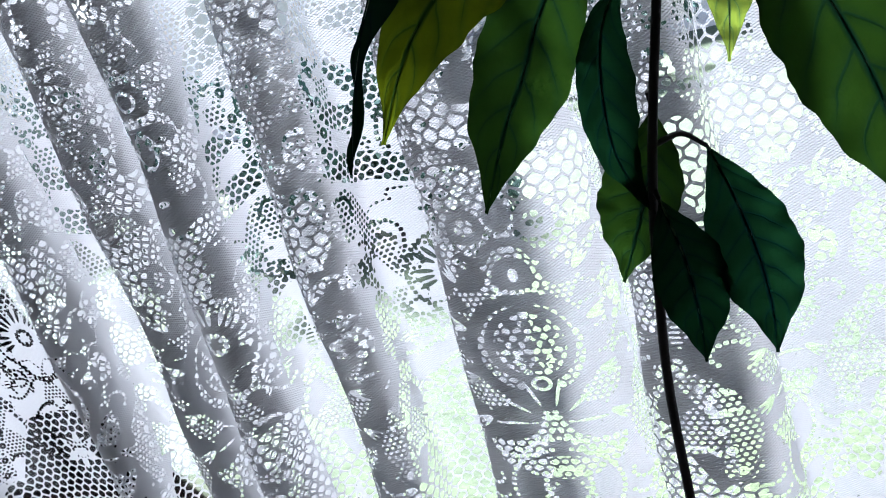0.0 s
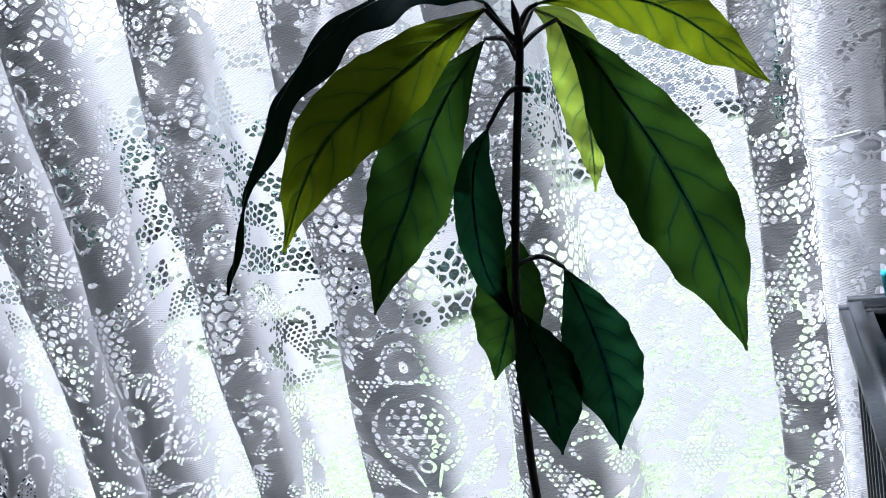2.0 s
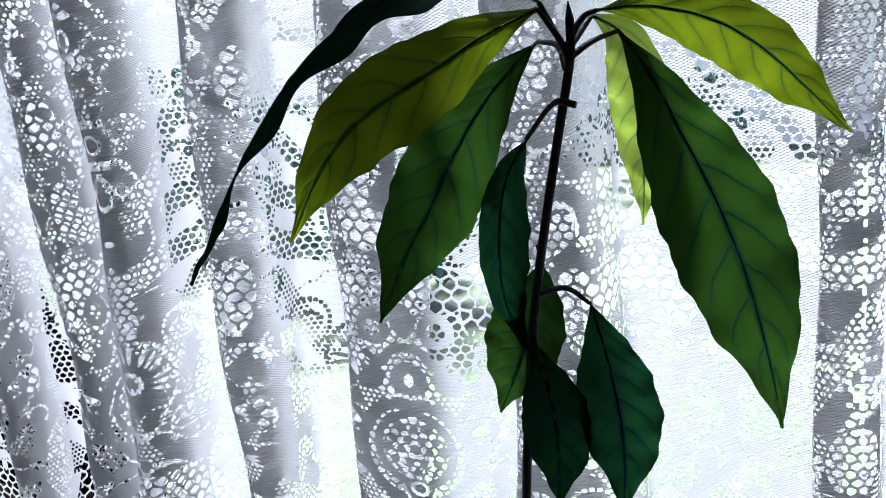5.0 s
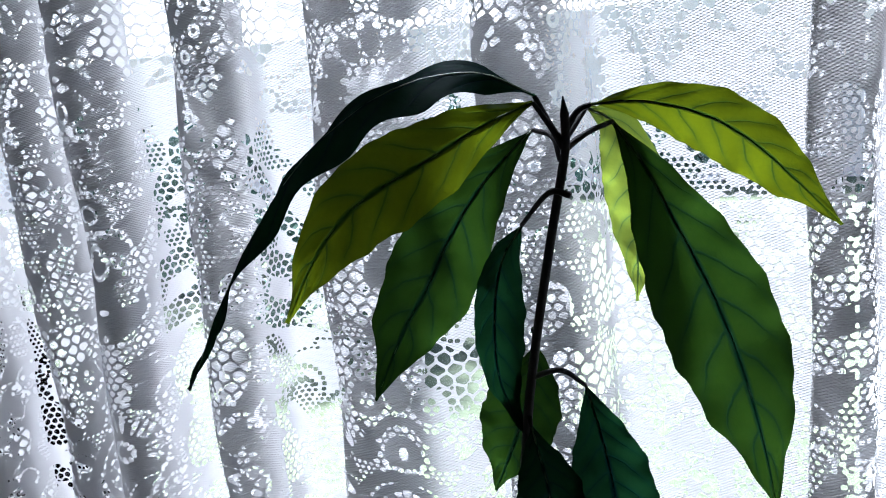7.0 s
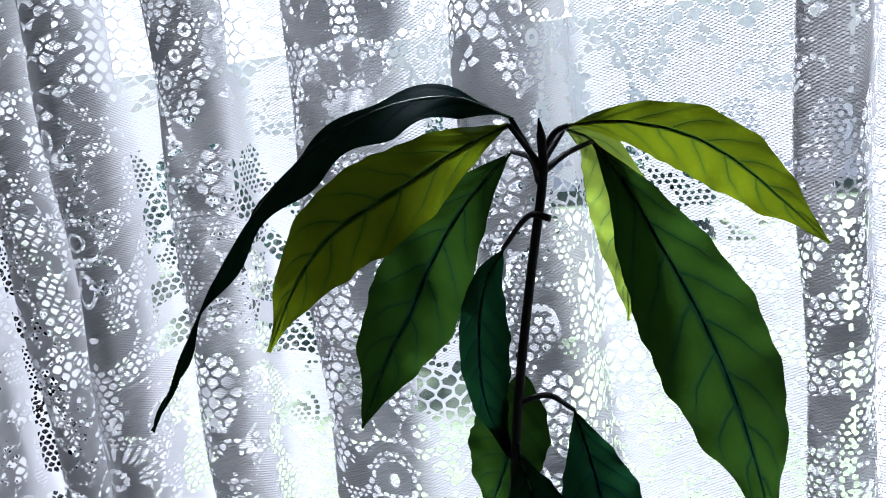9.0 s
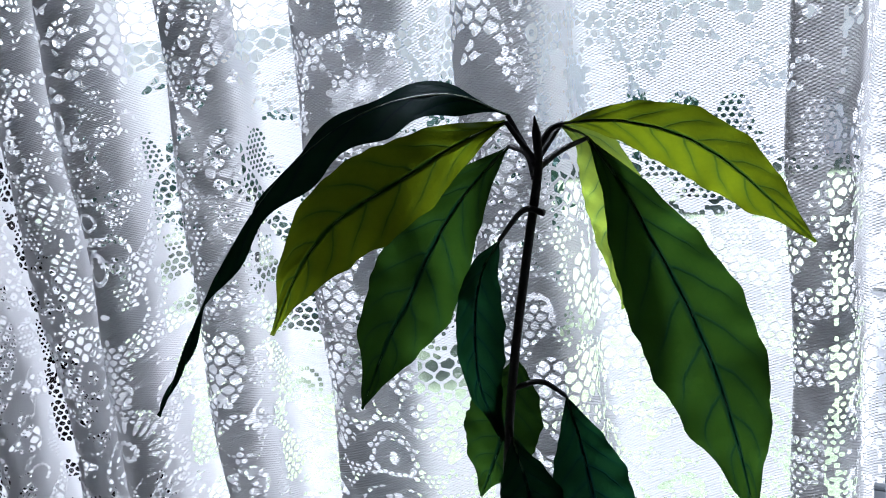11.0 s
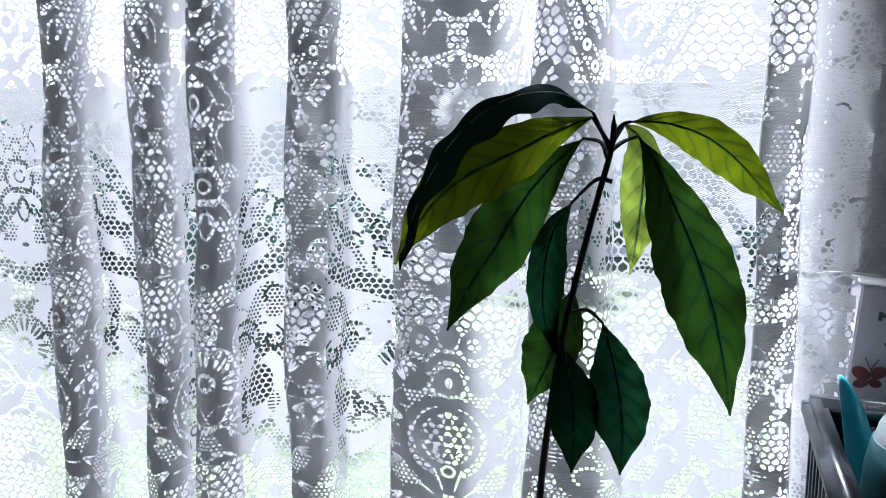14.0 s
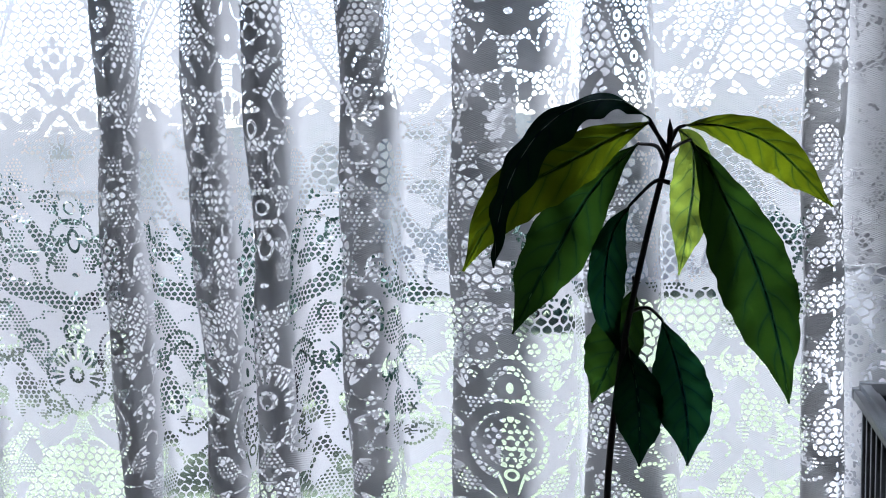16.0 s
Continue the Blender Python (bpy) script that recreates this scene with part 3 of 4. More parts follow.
petal("solid", 98, 930, 20, 4.4, -48)
# small nets and hole rows in the plain stretches
dots = random.Random(11)
for _ in range(46):
    ca, cz, r0, k0 = dots.uniform(0, 105), dots.uniform(905, 1226), dots.uniform(4.5, 9), dots.uniform(0, 360)
    arc_beads(ca, cz, r0, r0 * dots.uniform(0.7, 1.1), k0, k0 + dots.uniform(120, 260), 2.8, 0.95)
for _ in range(26):
    oval("fine", dots.uniform(0, 105), dots.uniform(905, 1226), dots.uniform(4, 10), dots.uniform(3, 7), dots.uniform(0, 180))
for _ in range(10):
    oval("bars", dots.uniform(0, 105), dots.uniform(905, 1226), dots.uniform(4, 7), dots.uniform(3, 5))


def finished_lace():
    """The flat lace, positive where there is thread."""
    a, z, k = draft_a, draft_z, LAYERS
    net_large = 0.56 - hex_edge(a, z, 6.9, 4.9)
    net_middle = 0.46 - hex_edge(a, z, 4.4, 3.4)
    net_fine = 0.46 - hex_edge(a, z, 2.9, 2.4)
    hatch = np.maximum(0.62 - np.abs(np.mod(z, 2.3) - 1.15), 0.5 - np.abs(np.mod(a + 0.3 * np.sin(z), 5.4) - 2.7))
    f = np.ones_like(a)
    # the ground: plain cloth that opens here and there into net
    wave = np.sin(z / 9.0 + 2.2 * np.sin(a / 11.0)) + 0.5 * np.sin(z / 23.0 - a / 14.0)
    for net, depth in ((net_fine, (wave - 0.62) * 5), (net_middle, (-0.9 - wave) * 5)):
        f = np.where(depth > 0, np.maximum(net, 0.7 - depth), f)
    # a rim of small holes follows each dense motif in the plain cloth
    rim = np.minimum(0.85 - np.abs(k["solid"] + 1.6), -net_fine)
    f = np.where((k["solid"] > EMPTY) & (np.sin(z / 15 + a / 12) > -0.4), np.minimum(f, -rim), f)
    for layer, net in (("bars", hatch), ("fine", net_fine), ("middle", net_middle), ("large", net_large)):
        f = np.where(k[layer] > 0, np.maximum(net, 0.7 - k[layer]), f)
    f = np.maximum(f, np.minimum(np.maximum(k["solid"], -1.0), 1.0))
    return np.minimum(f, -np.maximum(k["cut"], -2.0))


FLAT_LACE = finished_lace()


def lace(u, v, hems=(), shade_strips=(), net_strips=()):
    """The lace at places of the cloth, in millimetres; mirrored about the axes of each repeat, and pulled a little out of true."""
    v = v + 0.6 * np.sin(u / 31.0) + 0.4 * np.sin(u / 9.0)
    a = np.abs(np.mod(u + 0.5 * np.sin(v / 24.0) + HALF, 2 * HALF) - HALF)
    x = np.clip((a + 1.5) / DRAFT, 0, FLAT_LACE.shape[1] - 1.001)
    y = np.clip((v - DRAFT_LOW) / DRAFT, 0, FLAT_LACE.shape[0] - 1.001)
    i, j = x.astype(int), y.astype(int)
    x, y = x - i, y - j
    f = (FLAT_LACE[j, i] * (1 - x) + FLAT_LACE[j, i + 1] * x) * (1 - y) + (FLAT_LACE[j + 1, i] * (1 - x) + FLAT_LACE[j + 1, i + 1] * x) * y
    # gapless strips, added to keep sun off the pleats in front
    for low, high in shade_strips:
        f = np.maximum(f, np.minimum(np.minimum(u - low, high - u), 1.0))
    for low, high in net_strips:
        within = np.minimum(u - low, high - u)
        f = np.where(within > 0, np.maximum(0.5 - hex_edge(u, v, 6.9, 4.9), 0.8 - within), f)
    for h in hems:
        f = np.minimum(f, -np.minimum(0.75 - np.abs(u - h - 1.2 * np.sin(v / 31.0)), 1.6 * np.sin(v / 0.95) + 0.9 * np.sin(v / 7.0)))
    return f


# corners of a cell: 0 low left, 1 low right, 2 high right, 3 high left; 4 to 7 the crossings of its edges 0-1, 1-2, 2-3, 3-0
CELL = {1: (0, 4, 7), 2: (4, 1, 5), 3: (0, 1, 5, 7), 4: (5, 2, 6), 5: (0, 4, 5, 2, 6, 7), 6: (4, 1, 2, 6), 7: (0, 1, 2, 6, 7),
        8: (7, 6, 3), 9: (0, 4, 6, 3), 10: (4, 1, 5, 6, 3, 7), 11: (0, 1, 5, 6, 3), 12: (7, 5, 2, 3), 13: (0, 4, 5, 2, 3), 14: (4, 1, 2, 3, 7), 15: (0, 1, 2, 3)}


def lace_sheet(u0, u1, z0, z1, step, place, hems=(), shade_strips=(), net_strips=(), closed=False):
    """Vertices, corner loops, face sizes and flat coordinates of a piece of lace with real gaps; closed: with none."""
    us, zs = np.arange(u0, u1 + step / 2, step), np.arange(z0, z1 + step / 2, step)
    gu, gz = np.meshgrid(us, zs)
    f = gu * 0 + 1 if closed else lace(gu * 1000, gz * 1000, hems, shade_strips, net_strips)
    f = np.ones_like(f) if closed else np.where(np.abs(f) < 0.02, 0.02, f)
    rows, cols = f.shape
    on = f > 0
    code = on[:-1, :-1] * 1 + on[:-1, 1:] * 2 + on[1:, 1:] * 4 + on[1:, :-1] * 8
    across = f[:, :-1] / (f[:, :-1] - f[:, 1:] + (f[:, :-1] == f[:, 1:]))
    upward = f[:-1] / (f[:-1] - f[1:] + (f[:-1] == f[1:]))
    eu = np.concatenate([gu.ravel(), (gu[:, :-1] + np.clip(across, 0.02, 0.98) * step).ravel(), gu[:-1].ravel()])
    ez = np.concatenate([gz.ravel(), gz[:, :-1].ravel(), (gz[:-1] + np.clip(upward, 0.02, 0.98) * step).ravel()])
    first, second = rows * cols, rows * cols + rows * (cols - 1)
    jj, ii = np.meshgrid(np.arange(rows - 1), np.arange(cols - 1), indexing="ij")
    spot = [jj * cols + ii, jj * cols + ii + 1, (jj + 1) * cols + ii + 1, (jj + 1) * cols + ii,
            first + jj * (cols - 1) + ii, second + jj * cols + ii + 1, first + (jj + 1) * (cols - 1) + ii, second + jj * cols + ii]
    loops, sizes = [], []
    for key, corners in CELL.items():
        where = code == key
        if where.any():
            loops.append(np.stack([spot[c][where] for c in corners], axis=1).ravel())
            sizes.append(np.full(int(where.sum()), len(corners)))
    loops, sizes = np.concatenate(loops), np.concatenate(sizes)
    used, loops = np.unique(loops, return_inverse=True)
    eu, ez = eu[used], ez[used]
    return place(eu, ez), loops.ravel(), sizes, np.stack([eu, ez], axis=1)


def on_folds(u, z):
    """Where a point of the cloth hangs."""
    f = np.clip((Z_HIGH - z) / (Z_HIGH - Z_LOW), -0.4, 1.1)
    x0, y0 = np.interp(u, cloth_u, line_high[:, 0]), np.interp(u, cloth_u, line_high[:, 1])
    x1, y1 = np.interp(u, cloth_u, line_low[:, 0]), np.interp(u, cloth_u, line_low[:, 1])
    sway = 0.0012 * np.sin(z * 23 + u * 31) + 0.0008 * np.sin(z * 51 + u * 12)
    return np.stack([x0 + (x1 - x0) * f + sway, y0 + (y1 - y0) * f + sway * 0.8, z], axis=1)


def lace_object(name, pieces, material):
    """One mesh from pieces of lace."""
    verts, loops, sizes, flat, n = [], [], [], [], 0
    for v, lo, si, fl in pieces:
        verts.append(v), loops.append(lo + n), sizes.append(si), flat.append(fl)
        n += len(v)
    verts, loops, sizes, flat = (np.concatenate(q) for q in (verts, loops, sizes, flat))
    mesh = bpy.data.meshes.new(name)
    mesh.vertices.add(len(verts))
    mesh.vertices.foreach_set("co", verts.astype(np.float32).ravel())
    mesh.loops.add(len(loops))
    mesh.loops.foreach_set("vertex_index", loops.astype(np.int32))
    mesh.polygons.add(len(sizes))
    mesh.polygons.foreach_set("loop_start", np.concatenate([[0], np.cumsum(sizes)[:-1]]).astype(np.int32))
    mesh.polygons.foreach_set("use_smooth", np.ones(len(sizes), bool))
    uv = mesh.uv_layers.new(name="UVMap")
    uv.data.foreach_set("uv", flat[loops].astype(np.float32).ravel())
    mesh.materials.append(material)
    mesh.update(calc_edges=True)
    mesh.validate()
    return new(name, mesh)


U_LEFT = float(cloth_u[20 * (5 + 8 * 2) - 40])
U_RIGHT = float(cloth_u[-1])
FINE, COARSE = 0.00062, 0.0032
HEMS = [1000 * U_RIGHT - 24, 1000 * U_RIGHT - 13, 1000 * float(np.interp(arc_at(9), arc, cloth_u)) + 5]
# where a pleat laps over the cloth: gapless strips added behind it to shade its front, open net within it
SHADE_STRIPS, NET_STRIPS = [], []
for i, f in enumerate(FOLDS):
    if f[4] is None:
        turn_back, turn_front = (1000 * float(cloth_u[20 * (q + 8 * i)]) for q in (2, 4))
        if f[0] < 0:
            SHADE_STRIPS.append((turn_back - 25, turn_back))
        NET_STRIPS.append((turn_back, turn_front - 1.5))
# the closed pieces are out of view, made gapless to keep sun out
curtain = lace_object("lace_curtain", [
    lace_sheet(U_LEFT, U_RIGHT, 0.895, 1.36, FINE, on_folds, HEMS, SHADE_STRIPS, NET_STRIPS),
    lace_sheet(U_LEFT, U_RIGHT, 1.36, 2.16, COARSE, on_folds, closed=True),
    lace_sheet(float(cloth_u[0]), U_LEFT, 0.832, 2.16, COARSE, on_folds, closed=True),
    lace_sheet(U_LEFT, U_RIGHT, 0.832, 0.895, COARSE, on_folds, closed=True),
], M_LACE)
tagged(curtain, "white patterned lace curtain hanging in soft folds before the window", "curtain")


def on_side(u, z):
    """The second panel, at the window's edge, flatter and further back."""
    return np.stack([0.088 + u * 0.82, 0.388 + 0.010 * np.sin(u * 95) + 0.003 * np.sin(z * 14), z], axis=1)


# closed again where unseen, so that no sun leaks into the room
side_curtain = lace_object("lace_curtain", [
    lace_sheet(0.0, 0.18, 1.0, 1.36, 0.0009, on_side),
    lace_sheet(0.18, 0.40, 0.832, 2.16, COARSE, on_side, closed=True),
    lace_sheet(0.0, 0.18, 1.36, 2.16, COARSE, on_side, closed=True),
    lace_sheet(0.0, 0.18, 0.832, 1.0, COARSE, on_side, closed=True),
], M_LACE)
tagged(side_curtain, "second lace curtain panel hanging flat at the window's edge", "curtain")

rod = tagged(link("curtain_rod", tube(bmesh.new(), np.array([(-1.1, 0.35, 2.165), (0.6, 0.35, 2.165)]), [0.009, 0.009], 12), M_WHITE), "plain white rod that carries the lace curtains", "curtain rod")

# ---- the plant ----
STEM = [(-0.041, 0.283, 0.845), (-0.041, 0.286, 0.92), (-0.0405, 0.287, 0.97), (-0.039, 0.285, 1.028), (-0.034, 0.281, 1.076), (-0.029, 0.277, 1.11), (-0.023, 0.273, 1.14), (-0.015, 0.269, 1.175), (-0.008, 0.265, 1.203), (-0.0065, 0.262, 1.213), (-0.0065, 0.261, 1.222)]
plant = tagged(empty("potted_plant", (0, 0, 0)), "young avocado-like plant with large drooping backlit green leaves", "plant")
line = curve_points(STEM, 10)
part("stem", tube(bmesh.new(), line, np.interp(np.linspace(0, 1, len(line)), [0, 0.86, 0.94, 1], [0.0021, 0.0014, 0.0014, 0.0002]), 10), M_STEM, plant, "slender dark brown stem")


def leaf(points, start, width, material, label, turn=0.0, fold=0.25, wave=0.05, waves=6, tip=0.9, curl=0.0, seed=0, lean=0.0):
    """A blade along points[start:], its midrib, and a stalk along the points before. lean: how much wider one half is than the other."""
    rnd = random.Random(seed)
    blade_line = curve_points(points[start:], 14)
    s = np.concatenate([[0], np.cumsum(np.linalg.norm(np.diff(blade_line, axis=0), axis=1))])
    n, m = 56, 9
    t = np.linspace(0, 1, n)
    mid = np.stack([np.interp(t * s[-1], s, blade_line[:, i]) for i in range(3)], axis=1)
    bm = bmesh.new()
    uv = bm.loops.layers.uv.new("UVMap")
    grid, coords = [], {}
    ph = rnd.uniform(0, 6)
    for i in range(n):
        way = Vector(mid[min(i + 1, n - 1)] - mid[max(i - 1, 0)]).normalized()
        face = Vector((0.05, -1, 0.12))
        across = way.cross(face).normalized()
        spin = Matrix.Rotation(radians(turn + curl * t[i]), 3, way)
        across = spin @ across
        up = across.cross(way)
        w = width * (math.sin(math.pi * min(1.0, t[i] ** tip)) ** 1.02 if 0 < t[i] < 1 else 0.0)
        w *= 1 - 0.28 * max(0.0, (t[i] - 0.78) / 0.22) ** 0.7 if t[i] > 0.78 else 1.0
        w = max(w, 0.0006)
        row = []
        for j in range(-m, m + 1):
            q = j / m
            rough = 1 + 0.03 * math.sin(waves * 5.3 * t[i] + ph + (1.3 if j > 0 else 0)) + 0.018 * math.sin(waves * 12 * t[i] + 2 * ph)
            lift = -fold * abs(q) ** 1.2 * w + wave * width * abs(q) ** 2 * math.sin(waves * 2 * math.pi * t[i] + ph + (2.0 if j > 0 else 0))
            lift += 0.012 * width * math.cos(2 * math.pi * 8 * (t[i] - 0.19 * abs(q) ** 1.45)) * (1 - q * q)
            v = bm.verts.new(Vector(mid[i]) + across * (q * w * rough * (1 + lean if j > 0 else 1 - lean)) + up * lift)
            coords[v] = (t[i], q)
            row.append(v)
        grid.append(row)
    for i in range(n - 1):
        for j in range(2 * m):
            f = bm.faces.new((grid[i][j], grid[i][j + 1], grid[i + 1][j + 1], grid[i + 1][j]))
            for lp in f.loops:
                lp[uv].uv = coords[lp.vert]
    blade = part("leaf", bm, material, plant, label)
    part("midrib", tube(bmesh.new(), mid[::2] + np.array([0, 0.0003, 0]), np.linspace(0.00048, 0.00012, len(mid[::2])), 6), M_RIB, blade)
    if start:
        stalk = curve_points(points[:start + 1], 8)
        part("leaf_stalk", tube(bmesh.new(), stalk, np.linspace(0.0012, 0.0008, len(stalk)), 8), M_STEM, blade)
    return blade


leaf([(-0.008, 0.264, 1.206), (-0.016, 0.2636, 1.2225), (-0.0300, 0.2500, 1.2310), (-0.0485, 0.2330, 1.2290), (-0.0645, 0.2145, 1.2170), (-0.0747, 0.1975, 1.1998), (-0.0795, 0.1800, 1.1805), (-0.0791, 0.1618, 1.1626)], 1, 0.0182, M_LEAF_OLD,
     "dark green curled leaf arching over the others", turn=55, fold=0.18, wave=0.08, waves=5, tip=1.0, seed=1)
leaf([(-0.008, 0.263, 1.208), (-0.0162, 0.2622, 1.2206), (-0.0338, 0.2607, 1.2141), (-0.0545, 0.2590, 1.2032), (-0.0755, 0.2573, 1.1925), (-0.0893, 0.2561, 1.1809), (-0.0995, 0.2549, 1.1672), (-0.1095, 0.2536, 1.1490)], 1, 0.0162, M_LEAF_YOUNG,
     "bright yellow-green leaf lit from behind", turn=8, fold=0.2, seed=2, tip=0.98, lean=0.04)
leaf([(-0.009, 0.265, 1.202), (-0.0125, 0.270, 1.209), (-0.0213, 0.2790, 1.2108), (-0.0332, 0.2782, 1.2004), (-0.0441, 0.2773, 1.1883), (-0.0546, 0.2764, 1.1727), (-0.0630, 0.2756, 1.1570), (-0.0737, 0.2747, 1.1404), (-0.0876, 0.2733, 1.1124)], 2, 0.0171, M_LEAF,
     "deep green leaf with pale lit patches", turn=-5, fold=0.2, seed=3, tip=1.06, lean=0.04)
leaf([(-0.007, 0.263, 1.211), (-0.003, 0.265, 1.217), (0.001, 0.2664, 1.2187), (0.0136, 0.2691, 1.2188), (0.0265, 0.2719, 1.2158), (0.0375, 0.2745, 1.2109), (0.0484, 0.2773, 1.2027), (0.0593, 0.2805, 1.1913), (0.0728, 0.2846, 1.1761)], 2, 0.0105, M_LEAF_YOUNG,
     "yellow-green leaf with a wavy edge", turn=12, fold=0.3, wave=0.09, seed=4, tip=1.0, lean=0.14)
leaf([(-0.008, 0.264, 1.205), (-0.002, 0.272, 1.2095), (0.0047, 0.2815, 1.2119), (0.0146, 0.2826, 1.1961), (0.0242, 0.2838, 1.1759), (0.0323, 0.2849, 1.1585), (0.0404, 0.2862, 1.1369), (0.0460, 0.2873, 1.1169), (0.0510, 0.2885, 1.0940), (0.0543, 0.2895, 1.0736)], 2, 0.0193, M_LEAF,
     "large deep green hanging leaf with clear side veins", turn=0, fold=0.2, wave=0.07, waves=7, seed=5, tip=1.05, lean=0.10)
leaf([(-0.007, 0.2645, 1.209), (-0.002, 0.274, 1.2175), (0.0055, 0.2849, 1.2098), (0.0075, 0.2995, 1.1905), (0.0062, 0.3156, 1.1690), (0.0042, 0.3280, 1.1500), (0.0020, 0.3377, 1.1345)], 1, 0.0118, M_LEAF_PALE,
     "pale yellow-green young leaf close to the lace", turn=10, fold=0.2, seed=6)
leaf([(-0.0065, 0.264, 1.1910), (-0.0140, 0.266, 1.1915), (-0.0260, 0.2745, 1.1795), (-0.0345, 0.2754, 1.1661), (-0.0385, 0.2757, 1.1477), (-0.0390, 0.2761, 1.1260), (-0.0345, 0.2764, 1.1106), (-0.0300, 0.2766, 1.1005)], 2, 0.0100, M_LEAF_OLD,
     "narrow dark green leaf turned edge-on", turn=10, fold=0.3, seed=7, lean=-0.06)
leaf([(-0.024, 0.274, 1.143), (-0.024, 0.2775, 1.136), (-0.0288, 0.2806, 1.1163), (-0.0368, 0.2836, 1.0954), (-0.0472, 0.2872, 1.072)], 1, 0.0146, M_LEAF,
     "small dark green lower leaf", turn=-5, seed=8, tip=1.0, lean=0.1)
leaf([(-0.0255, 0.275, 1.125), (-0.017, 0.281, 1.1255), (-0.0098, 0.2862, 1.1183), (-0.0061, 0.2839, 1.1073), (-0.0022, 0.2809, 1.0932), (0.0010, 0.2776, 1.0768), (0.0023, 0.2743, 1.0605), (0.0017, 0.2712, 1.0446)], 2, 0.0150, M_LEAF_OLD,
     "small oval dark green lower leaf", turn=0, fold=0.15, tip=1.05, seed=9, lean=0.03)
leaf([(-0.029, 0.277, 1.110), (-0.0275, 0.2745, 1.106), (-0.0255, 0.2750, 1.0959), (-0.0230, 0.2755, 1.0819), (-0.0220, 0.2757, 1.0627), (-0.0226, 0.2751, 1.0415)], 1, 0.0130, M_LEAF_OLD,
     "small dark green lower leaf with dappled light", turn=0, fold=0.15, tip=1.0, seed=10)
pot = part("pot", lathe(bmesh.new(), [(0.030, 0.0), (0.036, 0.028), (0.038, 0.028), (0.038, 0.036), (0.035, 0.036), (0.034, 0.028)], (-0.04, 0.272, 0.825)), M_POT, plant, "small terracotta pot")
part("soil", lathe(bmesh.new(), [(0.033, 0.0), (0.033, 0.006), (0.010, 0.008)], (-0.04, 0.272, 0.848)), M_SOIL, plant)

# ---- things beside the plant ----
tub = tagged(empty("storage_basket", (0.093, 0.335, 0.825)), "dark grey ribbed plastic basket holding bottles and packets", "basket")
tub.location, tub.rotation_euler = (0.0965, 0.335, 0.825), (0, 0, radians(-4.5))
TOP = 0.251
W, D, T = 0.17, 0.17, 0.006


def tub_wall(x0, x1, y0, y1):
    return box_mesh(x0, x1, y0, y1, 0.004, TOP - 0.012, 0.0015)


part("base", box_mesh(0.004, W, -D, -0.004, 0, 0.006, 0.002), M_TUB, tub)
part("back_wall", tub_wall(0.004, W, -0.012, -0.006), M_TUB, tub)
part("front_wall", tub_wall(0.004, W, -D, -D + T), M_TUB, tub)
part("side_wall", tub_wall(W - T, W, -D + T + 0.001, -0.013), M_TUB, tub)
part("side_wall", tub_wall(0.010, 0.010 + 0.003, -D + T + 0.001, -0.013), M_TUB, tub)
rib_mesh = None
for i in range(13):
    if rib_mesh is None:
        ob = part("rib", box_mesh(0.002, 0.0105, -0.0035, 0.0035, 0.006, TOP - 0.014, 0.0012), M_TUB, tub)
        rib_mesh = ob.data
    else:
        ob = new("rib", rib_mesh)
        ob.parent = tub
    ob.location = (0, -0.016 - 0.0122 * i, 0)
rim = bmesh.new()
loop = [(0.004, -D + 0.004), (0.004, -0.010), (W - 0.004, -0.010), (W - 0.004, -D + 0.004)]
for k0 in range(4):
    (xa, ya), (xb, yb) = loop[k0], loop[(k0 + 1) % 4]
    block(rim, min(xa, xb) - 0.006, max(xa, xb) + 0.006, min(ya, yb) - 0.006, max(ya, yb) + 0.006, TOP - 0.012 - 0.0005 * k0, TOP + 0.0005 * k0, 0.0035)
part("rim", rim, M_TUB, tub, "rounded glossy rim")

bottle = tagged(empty("plastic_bottle", (0.1415, 0.262, 0.831)), "white plastic bottle with a screw cap, in the basket", "bottle")
part("body", lathe(bmesh.new(), [(0.028, 0), (0.031, 0.004), (0.0315, 0.215), (0.0302, 0.234), (0.0260, 0.252), (0.0195, 0.264), (0.0150, 0.270)], (0, 0, 0), 40), M_BOTTLE, bottle)
# a dark teal skin paints the shade on the bottle's lower half
part("shade_sleeve", lathe(bmesh.new(), [(0.0312, 0.02), (0.0321, 0.021), (0.0322, 0.215), (0.0309, 0.234), (0.0285, 0.2455), (0.0278, 0.246)], (0, 0, 0), 40), M_SHADE_SLEEVE, bottle, "dark teal lower half, its shade put into the colour")
part("cap", lathe(bmesh.new(), [(0.0155, 0.268), (0.0168, 0.270), (0.0168, 0.274), (0.0161, 0.2755), (0.0168, 0.277), (0.0165, 0.289), (0.0150, 0.2925), (0.008, 0.293)], (0, 0, 0), 40), M_CAP, bottle, "ridged white screw cap")

packet_line = curve_points([(0.1085, 0.312, 1.092), (0.113, 0.306, 1.070), (0.119, 0.298, 1.03), (0.124, 0.29, 0.97), (0.126, 0.286, 0.832)], 10)
bm = bmesh.new()
prev = None
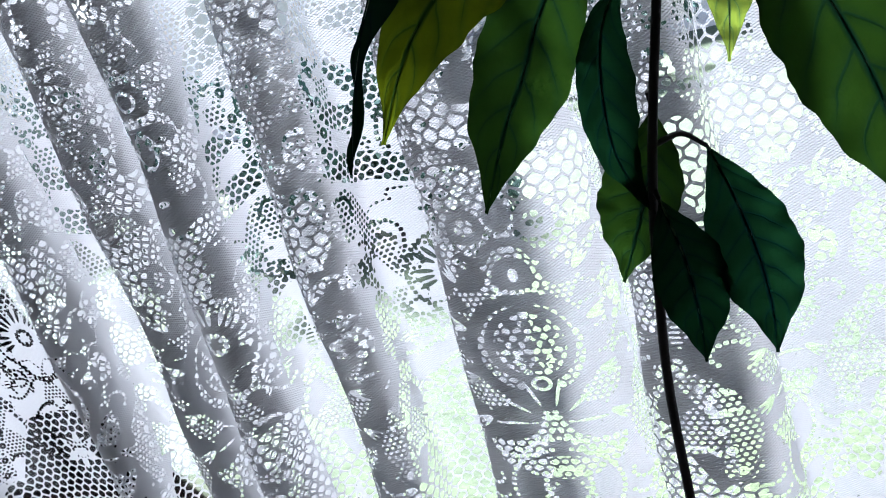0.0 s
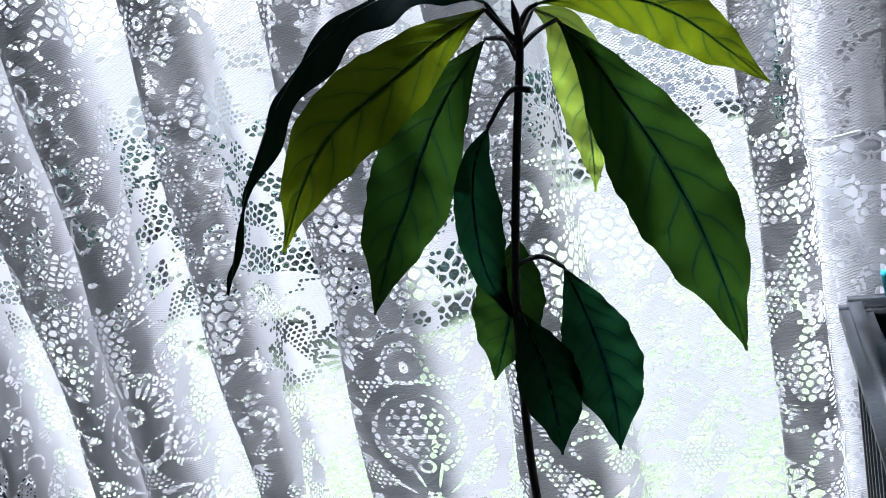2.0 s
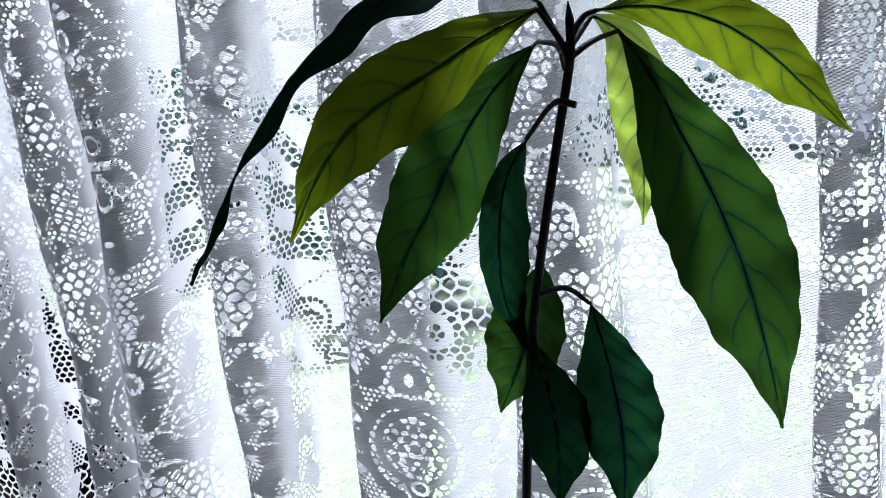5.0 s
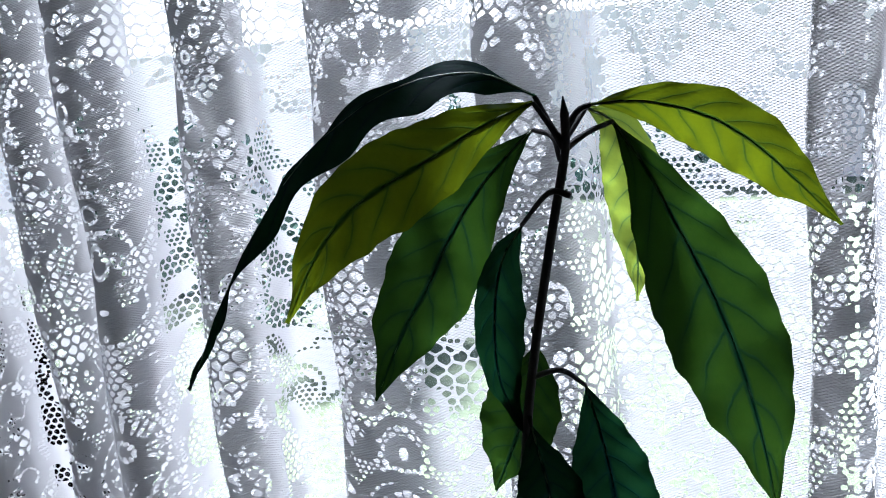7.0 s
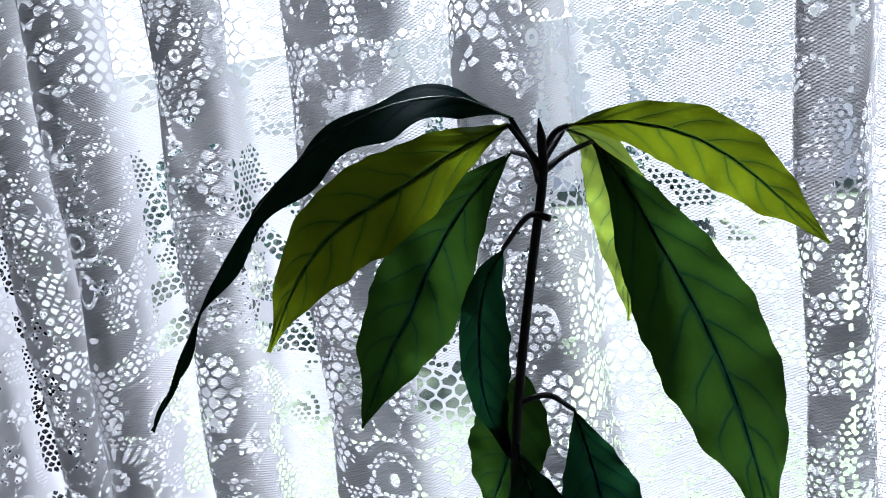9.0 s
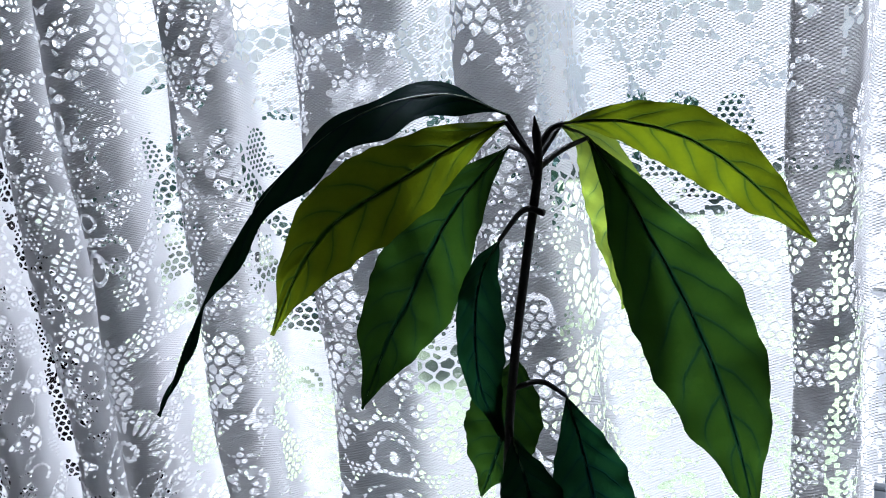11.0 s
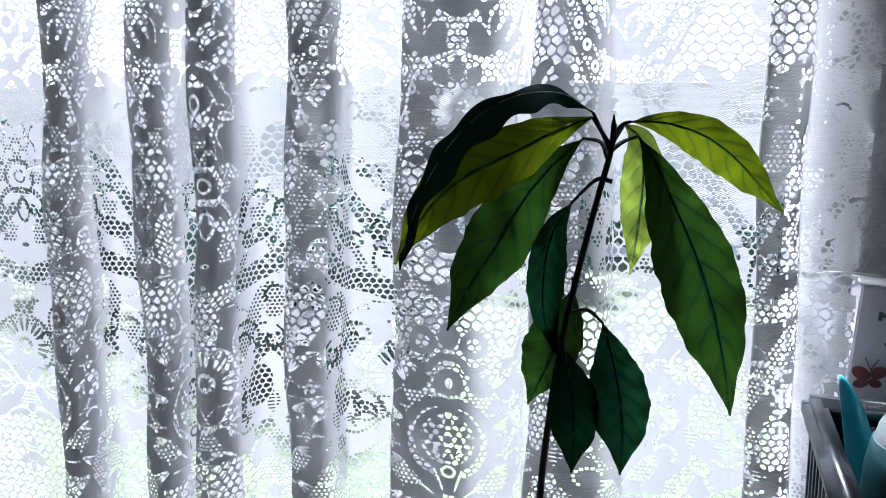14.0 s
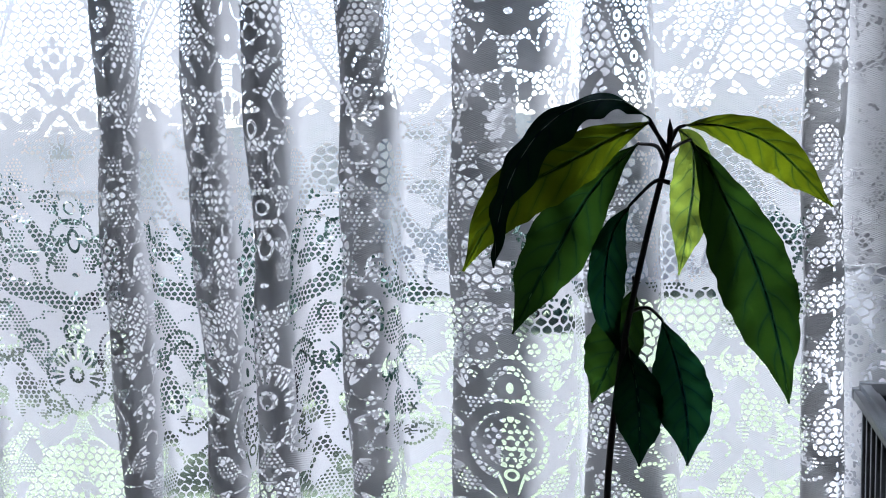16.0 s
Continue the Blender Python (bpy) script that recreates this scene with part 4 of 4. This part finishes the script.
for i, p in enumerate(packet_line):
    w = 0.0008 + 0.016 * (i / (len(packet_line) - 1)) ** 0.55
    v = [bm.verts.new(Vector(p) + Vector(o)) for o in ((-0.35 * w, 0.3 * w, 0), (0.1 * w, -0.0015, 0), (w, -0.6 * w, 0), (w, -0.6 * w + 0.0012, 0), (0.1 * w, 0.0015, 0), (-0.35 * w, 0.3 * w + 0.001, 0))]
    if prev:
        for q in range(6):
            bm.faces.new((prev[q], prev[(q + 1) % 6], v[(q + 1) % 6], v[q]))
    else:
        bm.faces.new(v[::-1])
    prev = v
bm.faces.new(prev)
tagged(link("plastic_packet", bm, M_TEAL), "pointed teal plastic packet standing in the basket", "packet")

tagged(link("carton", box_mesh(0.128, 0.19, 0.20, 0.228, 0.831, 1.045, 0.002), M_MAROON, smooth=False), "dark maroon carton in the basket", "carton")

k = Mat("clear_film")
crease = k.bump(k.noise(70.0, 4.0), 0.6, 0.002)
M_FILM = k.done(k.blend(0.5, k.shader("ShaderNodeBsdfTransparent", Color=rgb(0.9, 0.92, 0.93)), k.blend(0.5, k.shader("ShaderNodeBsdfTranslucent", normal=crease, Color=rgb(0.5, 0.52, 0.54)), k.shader("ShaderNodeBsdfGlossy", normal=crease, Color=rgb(0.4, 0.4, 0.42), Roughness=0.3))))
film = bmesh.new()
grid = [[film.verts.new((0.0925 + 0.046 * i / 8, 0.3690 + 0.0012 * math.sin(1.7 * i + 0.5 * j) + 0.0006 * math.sin(0.8 * j), 0.8265 + 0.309 * j / 30)) for i in range(9)] for j in range(31)]
for j in range(30):
    for i in range(8):
        film.faces.new((grid[j][i], grid[j][i + 1], grid[j + 1][i + 1], grid[j + 1][i]))
bmesh.ops.solidify(film, geom=film.faces[:], thickness=0.0004)
wrap = tagged(empty("plastic_wrap"), "crinkled half-clear plastic wrap standing beside the gift box", "plastic wrap")
part("film", film, M_FILM, wrap)
part("folded_edge", tube(bmesh.new(), curve_points([(0.0925, 0.369, 1.1362), (0.104, 0.3684, 1.1349), (0.116, 0.3695, 1.1356), (0.1385, 0.369, 1.1348)], 6), [0.0011] * 19, 6), M_CAP, wrap, "pale folded top edge")

card = tagged(empty("gift_box", (0.0988, 0.3445, 0.825)), "mauve-grey printed gift box with a letter and a butterfly", "box")
card.rotation_euler = (0, radians(4.5), 0)
part("body", box_mesh(0, 0.17, 0, 0.022, 0.0145, 0.3095, 0.001), M_CARD, card, smooth=False)
part("lid_edge", box_mesh(-0.0012, 0.1712, -0.0012, 0.0232, 0.3095, 0.3115, 0.0006), M_CARD_EDGE, card, "pale worn top edge")
font = bpy.data.curves.new("letter", "FONT")
font.body, font.size, font.extrude = "T", 0.0243, 0.0003
letter = new("letter", font)
letter.parent = card
font.materials.append(M_INK)
letter.location, letter.rotation_euler = (0.0115, -0.0006, 0.2790), (radians(90), 0, 0)
for x0, x1, z0, z1 in ((0.0155, 0.0245, 0.2783, 0.2799), (0.0105, 0.0122, 0.2915, 0.2962), (0.0278, 0.0295, 0.2915, 0.2962)):
    part("serif", box_mesh(x0, x1, -0.0009, 0.0, z0, z1, 0.0002), M_INK, card, smooth=False)
part("letter_bar", box_mesh(0.0345, 0.0380, -0.0008, 0.0, 0.2790, 0.2960, 0.0002), M_INK, card, smooth=False)
bm = bmesh.new()
for cx, cz, rx, rz, ang in ((0.0065, 0.2615, 0.0052, 0.0036, 0.5), (0.0150, 0.2630, 0.0044, 0.0034, -0.5), (0.0070, 0.2560, 0.0040, 0.0026, -0.3), (0.0140, 0.2570, 0.0034, 0.0024, 0.3)):
    m = Matrix.Translation((cx, -0.0004, cz)) @ Matrix.Rotation(ang, 4, "Y") @ Matrix.Diagonal((rx, 0.0003, rz, 1))
    bmesh.ops.create_uvsphere(bm, u_segments=16, v_segments=8, radius=1.0, matrix=m)
part("butterfly_print", bm, M_ROSE, card)
bm = bmesh.new()
for side in (-1, 1):
    tube(bm, curve_points([(0.0108, -0.0005, 0.264), (0.0108 + 0.002 * side, -0.0005, 0.268), (0.0108 + 0.0036 * side, -0.0005, 0.2705)], 5), [0.0003] * 11, 5)
part("butterfly_feeler", bm, M_ROSE, card)
